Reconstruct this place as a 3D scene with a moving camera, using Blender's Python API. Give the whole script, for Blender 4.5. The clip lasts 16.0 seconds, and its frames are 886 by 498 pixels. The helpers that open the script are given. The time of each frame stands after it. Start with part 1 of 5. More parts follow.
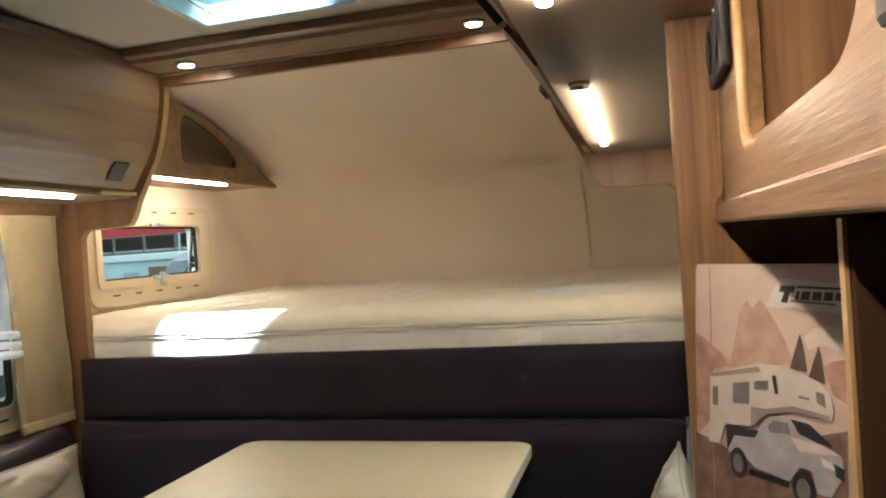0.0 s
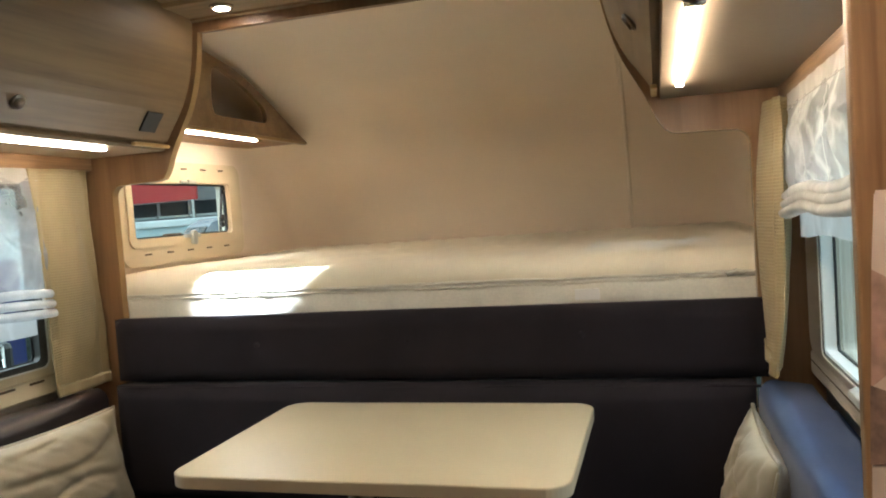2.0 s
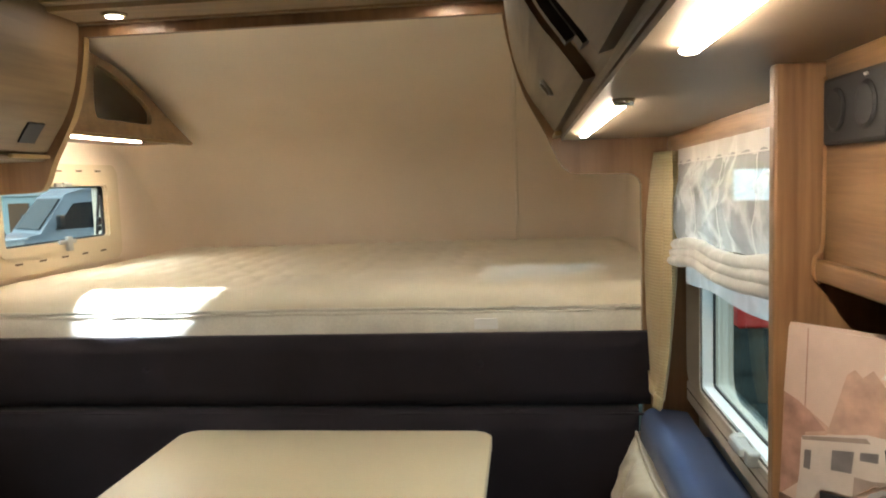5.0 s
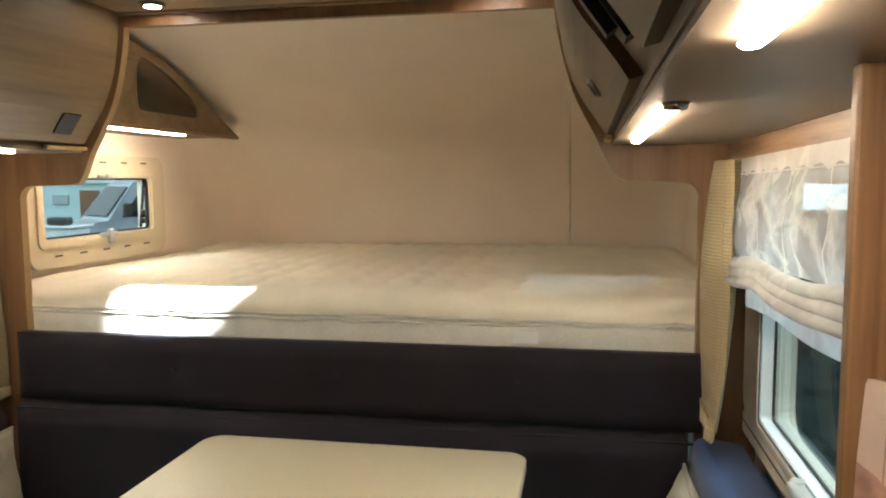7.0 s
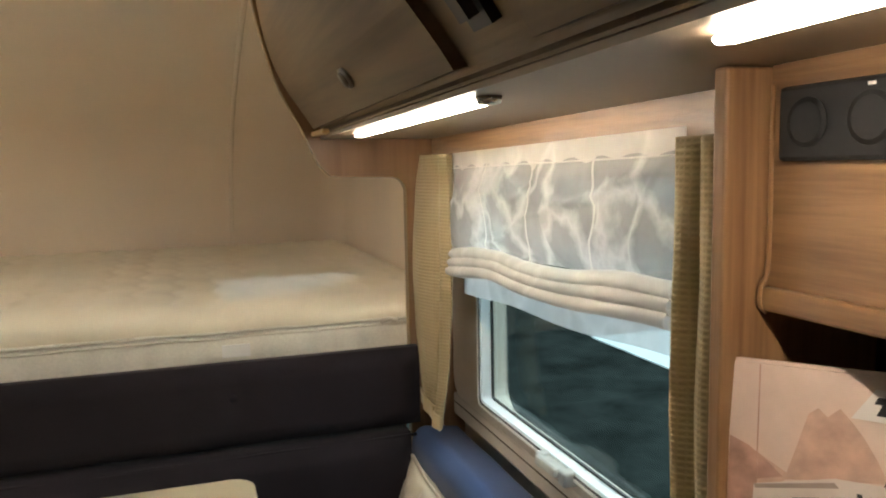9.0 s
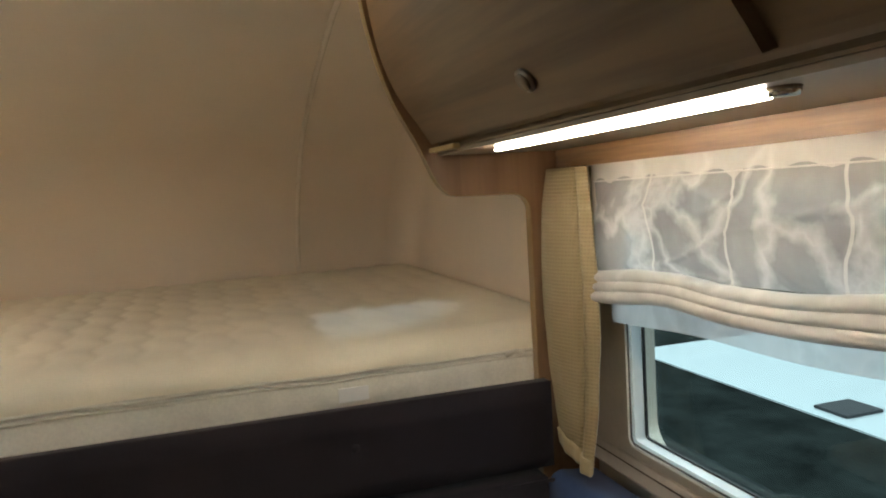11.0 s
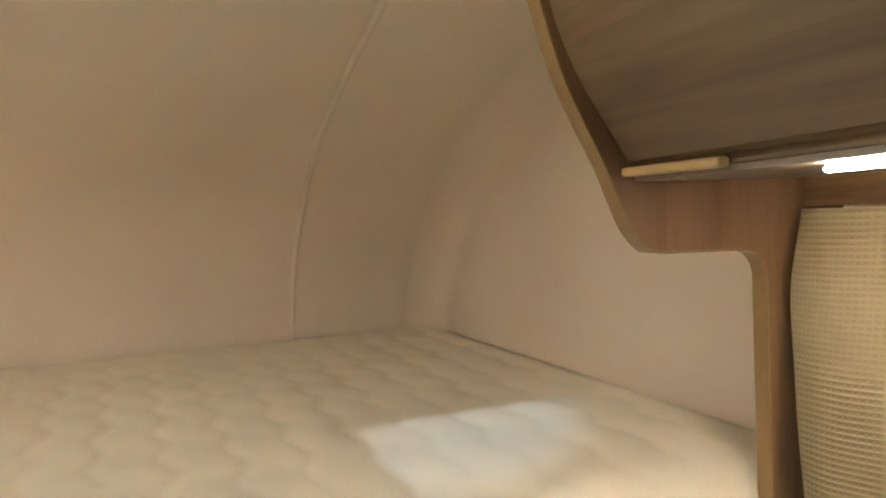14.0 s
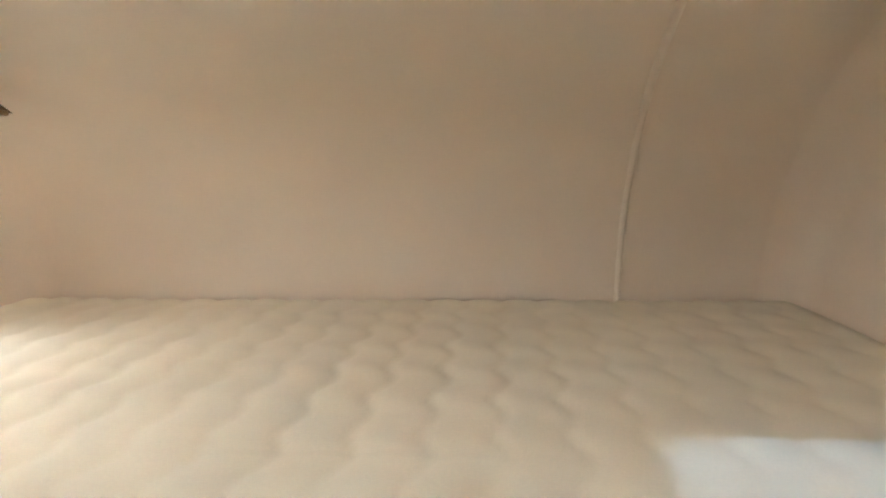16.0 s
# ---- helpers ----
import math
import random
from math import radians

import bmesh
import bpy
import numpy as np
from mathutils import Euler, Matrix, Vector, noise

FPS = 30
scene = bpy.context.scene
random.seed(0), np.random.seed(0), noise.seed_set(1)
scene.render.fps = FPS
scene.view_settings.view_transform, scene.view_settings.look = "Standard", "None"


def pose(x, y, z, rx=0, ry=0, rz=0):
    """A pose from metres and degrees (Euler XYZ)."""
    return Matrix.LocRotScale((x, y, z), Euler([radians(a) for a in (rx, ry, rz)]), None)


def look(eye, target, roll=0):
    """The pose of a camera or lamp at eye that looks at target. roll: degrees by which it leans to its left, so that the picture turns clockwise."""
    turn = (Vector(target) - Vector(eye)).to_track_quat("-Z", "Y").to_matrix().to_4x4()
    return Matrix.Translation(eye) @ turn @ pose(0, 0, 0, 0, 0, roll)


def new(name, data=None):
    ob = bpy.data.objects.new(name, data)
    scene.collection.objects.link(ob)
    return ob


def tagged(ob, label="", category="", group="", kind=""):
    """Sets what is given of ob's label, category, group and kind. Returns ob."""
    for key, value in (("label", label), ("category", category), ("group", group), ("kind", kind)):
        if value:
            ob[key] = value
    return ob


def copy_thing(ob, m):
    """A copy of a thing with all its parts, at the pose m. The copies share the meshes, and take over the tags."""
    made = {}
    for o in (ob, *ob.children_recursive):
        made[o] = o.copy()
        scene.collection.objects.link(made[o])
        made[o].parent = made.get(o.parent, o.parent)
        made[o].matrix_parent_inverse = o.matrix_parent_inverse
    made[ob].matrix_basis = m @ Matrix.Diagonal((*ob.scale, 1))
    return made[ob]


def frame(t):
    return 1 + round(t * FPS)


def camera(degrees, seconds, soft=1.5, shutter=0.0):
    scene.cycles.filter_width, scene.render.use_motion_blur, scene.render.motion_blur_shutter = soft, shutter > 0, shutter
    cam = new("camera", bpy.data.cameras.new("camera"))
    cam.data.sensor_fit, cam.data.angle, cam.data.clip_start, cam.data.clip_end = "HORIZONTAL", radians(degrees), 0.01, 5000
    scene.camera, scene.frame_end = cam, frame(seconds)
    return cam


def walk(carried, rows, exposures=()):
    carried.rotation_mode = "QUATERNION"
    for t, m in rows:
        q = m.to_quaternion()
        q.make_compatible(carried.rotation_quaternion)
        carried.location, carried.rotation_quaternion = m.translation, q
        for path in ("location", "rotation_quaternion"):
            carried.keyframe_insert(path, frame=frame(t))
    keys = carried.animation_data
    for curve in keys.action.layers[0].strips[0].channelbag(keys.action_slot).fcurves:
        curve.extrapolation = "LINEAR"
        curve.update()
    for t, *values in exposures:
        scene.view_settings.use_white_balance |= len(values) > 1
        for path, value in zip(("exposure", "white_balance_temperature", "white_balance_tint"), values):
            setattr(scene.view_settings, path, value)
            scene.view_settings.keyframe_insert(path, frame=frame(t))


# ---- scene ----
cam = camera(60.9, 16.0, soft=2.0)
PATH = [
    (0, (0.855, 2.9, 1.294), (0.336, 4.831, 1.274), -3.9),
    (0.5, (0.853, 2.908, 1.286), (0.339, 4.841, 1.282), -3.6),
    (1, (0.827, 2.939, 1.269), (0.152, 4.821, 1.222), -3.5),
    (1.5, (0.792, 2.954, 1.264), (-0.005, 4.786, 1.188), -3.7),
    (2, (0.714, 2.978, 1.262), (0.161, 4.897, 1.157), -4.1),
    (2.5, (0.607, 3.012, 1.36), (0.306, 4.985, 1.245), -3.6),
    (3, (0.621, 2.977, 1.411), (0.383, 4.955, 1.23), -3.0),
    (5.5, (0.642, 2.948, 1.412), (0.416, 4.927, 1.225), -1.8),
    (6, (0.653, 2.973, 1.41), (0.368, 4.941, 1.197), -2.4),
    (6.5, (0.659, 3.015, 1.412), (0.337, 4.978, 1.211), -2.2),
    (7, (0.668, 3.07, 1.424), (0.299, 5.027, 1.237), -0.4),
    (7.5, (0.647, 3.098, 1.405), (0.423, 5.079, 1.253), 1.3),
    (8, (0.527, 3.109, 1.417), (0.844, 5.076, 1.243), 0.8),
    (8.5, (0.455, 3.108, 1.424), (1.115, 4.986, 1.228), -0.2),
    (9, (0.433, 3.193, 1.432), (1.064, 5.079, 1.215), -1.1),
    (9.5, (0.41, 3.341, 1.431), (0.904, 5.27, 1.246), -2.9),
    (12, (0.178, 3.556, 1.447), (0.907, 5.412, 1.297), -2.5),
    (12.5, (0.228, 3.754, 1.446), (1.0, 5.595, 1.338), -1.8),
    (13, (0.287, 3.923, 1.472), (0.95, 5.81, 1.438), -2.2),
    (13.5, (0.229, 4.077, 1.471), (0.843, 5.978, 1.377), -3.5),
    (14, (0.167, 4.236, 1.471), (0.926, 6.084, 1.384), -2.5),
    (14.5, (0.159, 4.301, 1.474), (1.039, 6.093, 1.363), -2.1),
    (15, (0.256, 4.396, 1.462), (0.969, 6.26, 1.324), -2.0),
    (15.5, (0.353, 4.488, 1.462), (0.712, 6.45, 1.313), -2.2),
    (16, (0.296, 4.494, 1.466), (0.136, 6.477, 1.26), -0.5),
]
walk(cam, [(t, look(eye, target, roll)) for t, eye, target, roll in PATH],
     exposures=[(0.0, -0.02, 6420, 10), (8.5, -0.05, 6380, 10), (9.5, -0.13, 6340, 10), (12.0, -0.58, 6340, 10), (13.0, -0.45, 6340, 10), (14.0, 0.30, 6280, 10), (15.0, 0.60, 5850, 10), (16.0, 0.48, 5500, 10)])

# ---------- world and light ----------
world = bpy.data.worlds.new("hall_air")
scene.world = world
world.use_nodes = True
wb = world.node_tree.nodes["Background"]
wb.inputs["Color"].default_value = (0.80, 0.95, 1.0, 1)
wb.inputs["Strength"].default_value = 2.2


def hall_spot(name, target, direction, dist, power, size, color, blend=0.1):
    d = Vector(direction).normalized()
    eye = Vector(target) - d * dist
    data = bpy.data.lights.new(name, "SPOT")
    data.energy, data.color, data.shadow_soft_size = power, color, 0.04
    data.spot_size, data.spot_blend = radians(size), blend
    ob = new(name, data)
    ob.matrix_world = look(eye, target)
    return ob


hall_spot("hall_spotlight", (-0.505, 5.145, 1.115), (-0.515, 0.49, -1.0), 7.0, 52000, 3.3, (0.80, 0.90, 1.0))
hall_spot("hall_spotlight", (0.66, 5.35, 1.115), (0.886, 0.937, -1.0), 7.5, 700, 2.9, (0.56, 0.80, 1.0), 0.35)

# added unseen area lamps outside that brighten each side window and its bench
def window_fill_lamp(eye, target, power):
    data = bpy.data.lights.new("window_fill_lamp", "AREA")
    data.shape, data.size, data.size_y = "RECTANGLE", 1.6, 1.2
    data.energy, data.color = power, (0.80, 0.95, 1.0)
    ob = new("window_fill_lamp", data)
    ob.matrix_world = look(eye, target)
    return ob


window_fill_lamp((3.1, 4.7, 3.4), (1.05, 4.40, 0.95), 105)
window_fill_lamp((-3.1, 4.3, 3.2), (-1.05, 4.40, 1.00), 130)

# ---------- mesh helpers ----------


def finish(bm, name, mat, smooth=False):
    bmesh.ops.recalc_face_normals(bm, faces=bm.faces)
    me = bpy.data.meshes.new(name)
    for f in bm.faces:
        f.smooth = smooth
    bm.to_mesh(me)
    bm.free()
    me.materials.append(mat)
    return me


def part(name, bm, mat, parent, label="", smooth=False):
    ob = new(name, finish(bm, name, mat, smooth))
    if parent is not None:
        ob.parent = parent
        root = parent
        m = Matrix.Identity(4)
        while root is not None:
            m = root.matrix_basis if root.parent is None else m
            root = root.parent
        ob.matrix_parent_inverse = m.inverted() if parent.parent is None else Matrix.Identity(4)
    if label:
        ob["label"] = label
    return ob


def thing(name, base, label, category, group="", kind=""):
    ob = new(name)
    ob.empty_display_size = 0.05
    ob.location = base
    return tagged(ob, label, category, group, kind)


def solo(name, bm, mat, label="", category="", group="", kind="", smooth=False):
    return tagged(new(name, finish(bm, name, mat, smooth)), label, category, group, kind)


def box(bm, x0, x1, y0, y1, z0, z1, r=0.0, seg=2):
    vs = [bm.verts.new((x, y, z)) for x in (x0, x1) for y in (y0, y1) for z in (z0, z1)]
    fs = [bm.faces.new([vs[i] for i in q]) for q in
          ((0, 1, 3, 2), (4, 6, 7, 5), (0, 4, 5, 1), (2, 3, 7, 6), (0, 2, 6, 4), (1, 5, 7, 3))]
    if r:
        es = list({e for f in fs for e in f.edges})
        bmesh.ops.bevel(bm, geom=es, offset=r, segments=seg, affect="EDGES", profile=0.5)
    return bm


def boxes(*args):
    bm = bmesh.new()
    for a in args:
        box(bm, *a)
    return bm


def place(axis, a, u, v):
    return {"x": (a, u, v), "y": (u, a, v), "z": (u, v, a)}[axis]


def plate(bm, outer, holes, axis, a0, a1):
    """A flat plate with an outline and holes, between a0 and a1 along an axis."""
    for a in (a0, a1):
        edges = []
        for loop in (outer, *holes):
            vs = [bm.verts.new(place(axis, a, u, v)) for u, v in loop]
            edges += [bm.edges.new((vs[i], vs[(i + 1) % len(vs)])) for i in range(len(vs))]
        bmesh.ops.triangle_fill(bm, edges=edges, use_beauty=True)
    for loop in (outer, *holes):
        lo = [bm.verts.new(place(axis, a0, u, v)) for u, v in loop]
        hi = [bm.verts.new(place(axis, a1, u, v)) for u, v in loop]
        for i in range(len(loop)):
            j = (i + 1) % len(loop)
            bm.faces.new((lo[i], lo[j], hi[j], hi[i]))
    bmesh.ops.remove_doubles(bm, verts=bm.verts, dist=1e-5)
    return bm


def rounded(x0, x1, y0, y1, r, n=6):
    pts = []
    for cx, cy, a0 in ((x1 - r, y1 - r, 0), (x0 + r, y1 - r, 90), (x0 + r, y0 + r, 180), (x1 - r, y0 + r, 270)):
        for i in range(n + 1):
            a = radians(a0 + 90 * i / n)
            pts.append((cx + r * math.cos(a), cy + r * math.sin(a)))
    return pts


def spline(pts, n=8):
    """A smooth curve through points of any dimension."""
    p = [np.array(q, float) for q in pts]
    p = [2 * p[0] - p[1]] + p + [2 * p[-1] - p[-2]]
    out = []
    for i in range(1, len(p) - 2):
        for k in range(n):
            t = k / n
            out.append(0.5 * (2 * p[i] + (p[i + 1] - p[i - 1]) * t + (2 * p[i - 1] - 5 * p[i] + 4 * p[i + 1] - p[i + 2]) * t * t
                              + (3 * p[i] - p[i - 1] - 3 * p[i + 1] + p[i + 2]) * t ** 3))
    out.append(p[-2])
    return [tuple(float(c) for c in q) for q in out]


def sheet(bm, f, nu, nv):
    """A grid of quads over f(u, v) for u, v in 0..1."""
    vs = [[bm.verts.new(f(i / nu, j / nv)) for j in range(nv + 1)] for i in range(nu + 1)]
    for i in range(nu):
        for j in range(nv):
            bm.faces.new((vs[i][j], vs[i + 1][j], vs[i + 1][j + 1], vs[i][j + 1]))
    return bm


def tube(bm, path, r, n=8, caps=True):
    rings = []
    for i, p in enumerate(path):
        a, b = Vector(path[max(i - 1, 0)]), Vector(path[min(i + 1, len(path) - 1)])
        d = (b - a).normalized()
        s = d.cross(Vector((0.31, 0.17, 0.93))).normalized()
        t = d.cross(s)
        rings.append([bm.verts.new(Vector(p) + r * (math.cos(k * math.tau / n) * s + math.sin(k * math.tau / n) * t)) for k in range(n)])
    for a, b in zip(rings, rings[1:]):
        for k in range(n):
            bm.faces.new((a[k], a[(k + 1) % n], b[(k + 1) % n], b[k]))
    if caps:
        bm.faces.new(rings[0]), bm.faces.new(rings[-1])
    return bm


def disc(bm, centre, normal, r, depth, n=24, r2=None):
    """A short round plug whose back stands at centre and whose front lies depth along normal."""
    m = Vector(normal).to_track_quat("Z", "Y").to_matrix().to_4x4()
    m.translation = Vector(centre) + Vector(normal).normalized() * depth / 2
    bmesh.ops.create_cone(bm, cap_ends=True, segments=n, radius1=r, radius2=r if r2 is None else r2, depth=depth, matrix=m)
    return bm


def solidify(ob, t, offset=0.0):
    mod = ob.modifiers.new("thickness", "SOLIDIFY")
    mod.thickness, mod.offset = t, offset
    return ob


# ---------- materials ----------


def material(name):
    m = bpy.data.materials.new(name)
    m.use_nodes = True
    return m, m.node_tree.nodes, m.node_tree.links, m.node_tree.nodes["Principled BSDF"]


def plain(name, color, rough=0.5, metal=0.0, grain=60.0, vary=0.12, bump=0.1, spec=0.5, stain=3.0):
    """A painted, moulded or cast surface with fine grain and slow variation."""
    m, n, l, b = material(name)
    tc = n.new("ShaderNodeTexCoord")
    big, fine = n.new("ShaderNodeTexNoise"), n.new("ShaderNodeTexNoise")
    big.inputs["Scale"].default_value, big.inputs["Detail"].default_value = stain, 4
    fine.inputs["Scale"].default_value, fine.inputs["Detail"].default_value = grain, 3
    add = n.new("ShaderNodeMath")
    add.operation = "MULTIPLY_ADD"
    add.inputs[1].default_value = 0.4
    l.new(tc.outputs["Object"], big.inputs["Vector"]), l.new(tc.outputs["Object"], fine.inputs["Vector"])
    l.new(fine.outputs["Fac"], add.inputs[0]), l.new(big.outputs["Fac"], add.inputs[2])
    ramp = n.new("ShaderNodeValToRGB")
    lo, hi = [c * (1 - vary) for c in color], [min(1, c * (1 + vary)) for c in color]
    ramp.color_ramp.elements[0].position, ramp.color_ramp.elements[1].position = 0.45, 0.95
    ramp.color_ramp.elements[0].color, ramp.color_ramp.elements[1].color = (*lo, 1), (*hi, 1)
    l.new(add.outputs[0], ramp.inputs["Fac"]), l.new(ramp.outputs["Color"], b.inputs["Base Color"])
    bp = n.new("ShaderNodeBump")
    bp.inputs["Strength"].default_value, bp.inputs["Distance"].default_value = bump, 0.002
    l.new(fine.outputs["Fac"], bp.inputs["Height"]), l.new(bp.outputs["Normal"], b.inputs["Normal"])
    b.inputs["Roughness"].default_value, b.inputs["Metallic"].default_value = rough, metal
    b.inputs["Specular IOR Level"].default_value = spec
    return m


def wood(name, dark, light, along="y", rough=0.42, fine=1.0, bump=0.25):
    """Oak veneer: long streaks and cathedral bands that run along one axis."""
    m, n, l, b = material(name)
    tc, mp = n.new("ShaderNodeTexCoord"), n.new("ShaderNodeMapping")
    s = {"x": (0.7, 14, 14), "y": (14, 0.7, 14), "z": (14, 14, 0.7)}[along]
    mp.inputs["Scale"].default_value = s
    l.new(tc.outputs["Object"], mp.inputs["Vector"])
    bands, pores, slow = n.new("ShaderNodeTexNoise"), n.new("ShaderNodeTexNoise"), n.new("ShaderNodeTexNoise")
    bands.inputs["Scale"].default_value, bands.inputs["Detail"].default_value, bands.inputs["Distortion"].default_value = 1.3 * fine, 5, 0.6
    pores.inputs["Scale"].default_value, pores.inputs["Detail"].default_value = 9 * fine, 4
    slow.inputs["Scale"].default_value, slow.inputs["Detail"].default_value = 2.2, 2
    for t in (bands, pores):
        l.new(mp.outputs["Vector"], t.inputs["Vector"])
    l.new(tc.outputs["Object"], slow.inputs["Vector"])
    mix = n.new("ShaderNodeMath")
    mix.operation, mix.inputs[1].default_value = "MULTIPLY_ADD", 0.45
    l.new(pores.outputs["Fac"], mix.inputs[0]), l.new(bands.outputs["Fac"], mix.inputs[2])
    mix2 = n.new("ShaderNodeMath")
    mix2.operation, mix2.inputs[1].default_value = "MULTIPLY_ADD", 0.3
    l.new(slow.outputs["Fac"], mix2.inputs[0]), l.new(mix.outputs[0], mix2.inputs[2])
    ramp = n.new("ShaderNodeValToRGB")
    ramp.color_ramp.elements[0].position, ramp.color_ramp.elements[1].position = 0.62, 1.08
    ramp.color_ramp.elements[0].color, ramp.color_ramp.elements[1].color = (*dark, 1), (*light, 1)
    l.new(mix2.outputs[0], ramp.inputs["Fac"]), l.new(ramp.outputs["Color"], b.inputs["Base Color"])
    bp = n.new("ShaderNodeBump")
    bp.inputs["Strength"].default_value, bp.inputs["Distance"].default_value = bump, 0.001
    l.new(pores.outputs["Fac"], bp.inputs["Height"]), l.new(bp.outputs["Normal"], b.inputs["Normal"])
    b.inputs["Roughness"].default_value = rough
    return m


def cloth(name, color, weave=400.0, rough=0.9, vary=0.15, bump=0.4, sheen=0.2, waffle=0.0, through_light=0.0):
    """Woven fabric; waffle is the pitch in metres of a raised grid."""
    m, n, l, b = material(name)
    tc = n.new("ShaderNodeTexCoord")
    big, fine = n.new("ShaderNodeTexNoise"), n.new("ShaderNodeTexNoise")
    big.inputs["Scale"].default_value, big.inputs["Detail"].default_value = 5, 5
    fine.inputs["Scale"].default_value, fine.inputs["Detail"].default_value = weave, 2
    l.new(tc.outputs["Object"], big.inputs["Vector"]), l.new(tc.outputs["Object"], fine.inputs["Vector"])
    add = n.new("ShaderNodeMath")
    add.operation, add.inputs[1].default_value = "MULTIPLY_ADD", 0.5
    l.new(fine.outputs["Fac"], add.inputs[0]), l.new(big.outputs["Fac"], add.inputs[2])
    height = add.outputs[0]
    ramp = n.new("ShaderNodeValToRGB")
    ramp.color_ramp.elements[0].position, ramp.color_ramp.elements[1].position = 0.45, 1.05
    ramp.color_ramp.elements[0].color = (*[c * (1 - vary) for c in color], 1)
    ramp.color_ramp.elements[1].color = (*[min(1, c * (1 + vary)) for c in color], 1)
    l.new(add.outputs[0], ramp.inputs["Fac"])
    col = ramp.outputs["Color"]
    if waffle:
        sep = n.new("ShaderNodeSeparateXYZ")
        l.new(tc.outputs["Object"], sep.inputs[0])
        waves = []
        for axis in ("Y", "Z"):
            mu, si = n.new("ShaderNodeMath"), n.new("ShaderNodeMath")
            mu.operation, mu.inputs[1].default_value = "MULTIPLY", math.tau / waffle
            si.operation = "SINE"
            l.new(sep.outputs[axis], mu.inputs[0]), l.new(mu.outputs[0], si.inputs[0])
            waves.append(si)
        mx = n.new("ShaderNodeMath")
        mx.operation = "MAXIMUM"
        low = n.new("ShaderNodeMath")
        low.operation, low.inputs[1].default_value = "SUBTRACT", 0.8
        l.new(waves[0].outputs[0], low.inputs[0])
        l.new(low.outputs[0], mx.inputs[0]), l.new(waves[1].outputs[0], mx.inputs[1])
        height = mx.outputs[0]
        mr = n.new("ShaderNodeMapRange")
        mr.inputs["From Min"].default_value, mr.inputs["From Max"].default_value = -0.9, 0.4
        mr.inputs["To Min"].default_value, mr.inputs["To Max"].default_value = 0.84, 1.0
        l.new(height, mr.inputs["Value"])
        mm = n.new("ShaderNodeMix")
        mm.data_type, mm.blend_type = "RGBA", "MULTIPLY"
        mm.inputs["Factor"].default_value = 1.0
        l.new(col, mm.inputs[6]), l.new(mr.outputs[0], mm.inputs[7])
        col = mm.outputs[2]
    l.new(col, b.inputs["Base Color"])
    bp = n.new("ShaderNodeBump")
    bp.inputs["Strength"].default_value, bp.inputs["Distance"].default_value = bump, 0.002 if waffle else 0.001
    l.new(height, bp.inputs["Height"]), l.new(bp.outputs["Normal"], b.inputs["Normal"])
    b.inputs["Roughness"].default_value = rough
    b.inputs["Sheen Weight"].default_value = sheen
    b.inputs["Specular IOR Level"].default_value = 0.2
    if through_light:
        tr, ms = n.new("ShaderNodeBsdfTranslucent"), n.new("ShaderNodeMixShader")
        l.new(col, tr.inputs["Color"])
        ms.inputs[0].default_value = through_light
        l.new(b.outputs[0], ms.inputs[1]), l.new(tr.outputs[0], ms.inputs[2])
        l.new(ms.outputs[0], n["Material Output"].inputs["Surface"])
    return m


def sheer(name, color, clear, crease=0.35):
    """Fine voile: part of the light goes straight through; pulled creases are denser."""
    m, n, l, b = material(name)
    tc, no, vo = n.new("ShaderNodeTexCoord"), n.new("ShaderNodeTexNoise"), n.new("ShaderNodeTexVoronoi")
    no.inputs["Scale"].default_value, no.inputs["Detail"].default_value = 7, 5
    l.new(tc.outputs["Object"], no.inputs["Vector"])
    warp = n.new("ShaderNodeMix")
    warp.data_type = "VECTOR"
    warp.inputs["Factor"].default_value = 0.16
    l.new(tc.outputs["Object"], warp.inputs[4]), l.new(no.outputs["Color"], warp.inputs[5])
    vo.feature = "DISTANCE_TO_EDGE"
    vo.inputs["Scale"].default_value = 6.5
    l.new(warp.outputs[1], vo.inputs["Vector"])
    cr = n.new("ShaderNodeMapRange")
    cr.inputs["From Max"].default_value = 0.10
    cr.inputs["To Min"].default_value, cr.inputs["To Max"].default_value = crease, 0.0
    l.new(vo.outputs["Distance"], cr.inputs["Value"])
    mr, su = n.new("ShaderNodeMapRange"), n.new("ShaderNodeMath")
    mr.inputs["From Min"].default_value, mr.inputs["From Max"].default_value = 0.3, 0.7
    mr.inputs["To Min"].default_value, mr.inputs["To Max"].default_value = clear - 0.1, clear + 0.1
    l.new(no.outputs["Fac"], mr.inputs["Value"])
    su.operation, su.use_clamp = "SUBTRACT", True
    l.new(mr.outputs[0], su.inputs[0]), l.new(cr.outputs[0], su.inputs[1])
    tp, tl, m1, m2 = n.new("ShaderNodeBsdfTransparent"), n.new("ShaderNodeBsdfTranslucent"), n.new("ShaderNodeMixShader"), n.new("ShaderNodeMixShader")
    b.inputs["Base Color"].default_value, tl.inputs["Color"].default_value = (*color, 1), (*color, 1)
    b.inputs["Roughness"].default_value, b.inputs["Sheen Weight"].default_value = 0.5, 0.3
    m1.inputs[0].default_value = 0.4
    l.new(b.outputs[0], m1.inputs[1]), l.new(tl.outputs[0], m1.inputs[2])
    l.new(su.outputs[0], m2.inputs[0]), l.new(m1.outputs[0], m2.inputs[1]), l.new(tp.outputs[0], m2.inputs[2])
    l.new(m2.outputs[0], n["Material Output"].inputs["Surface"])
    return m


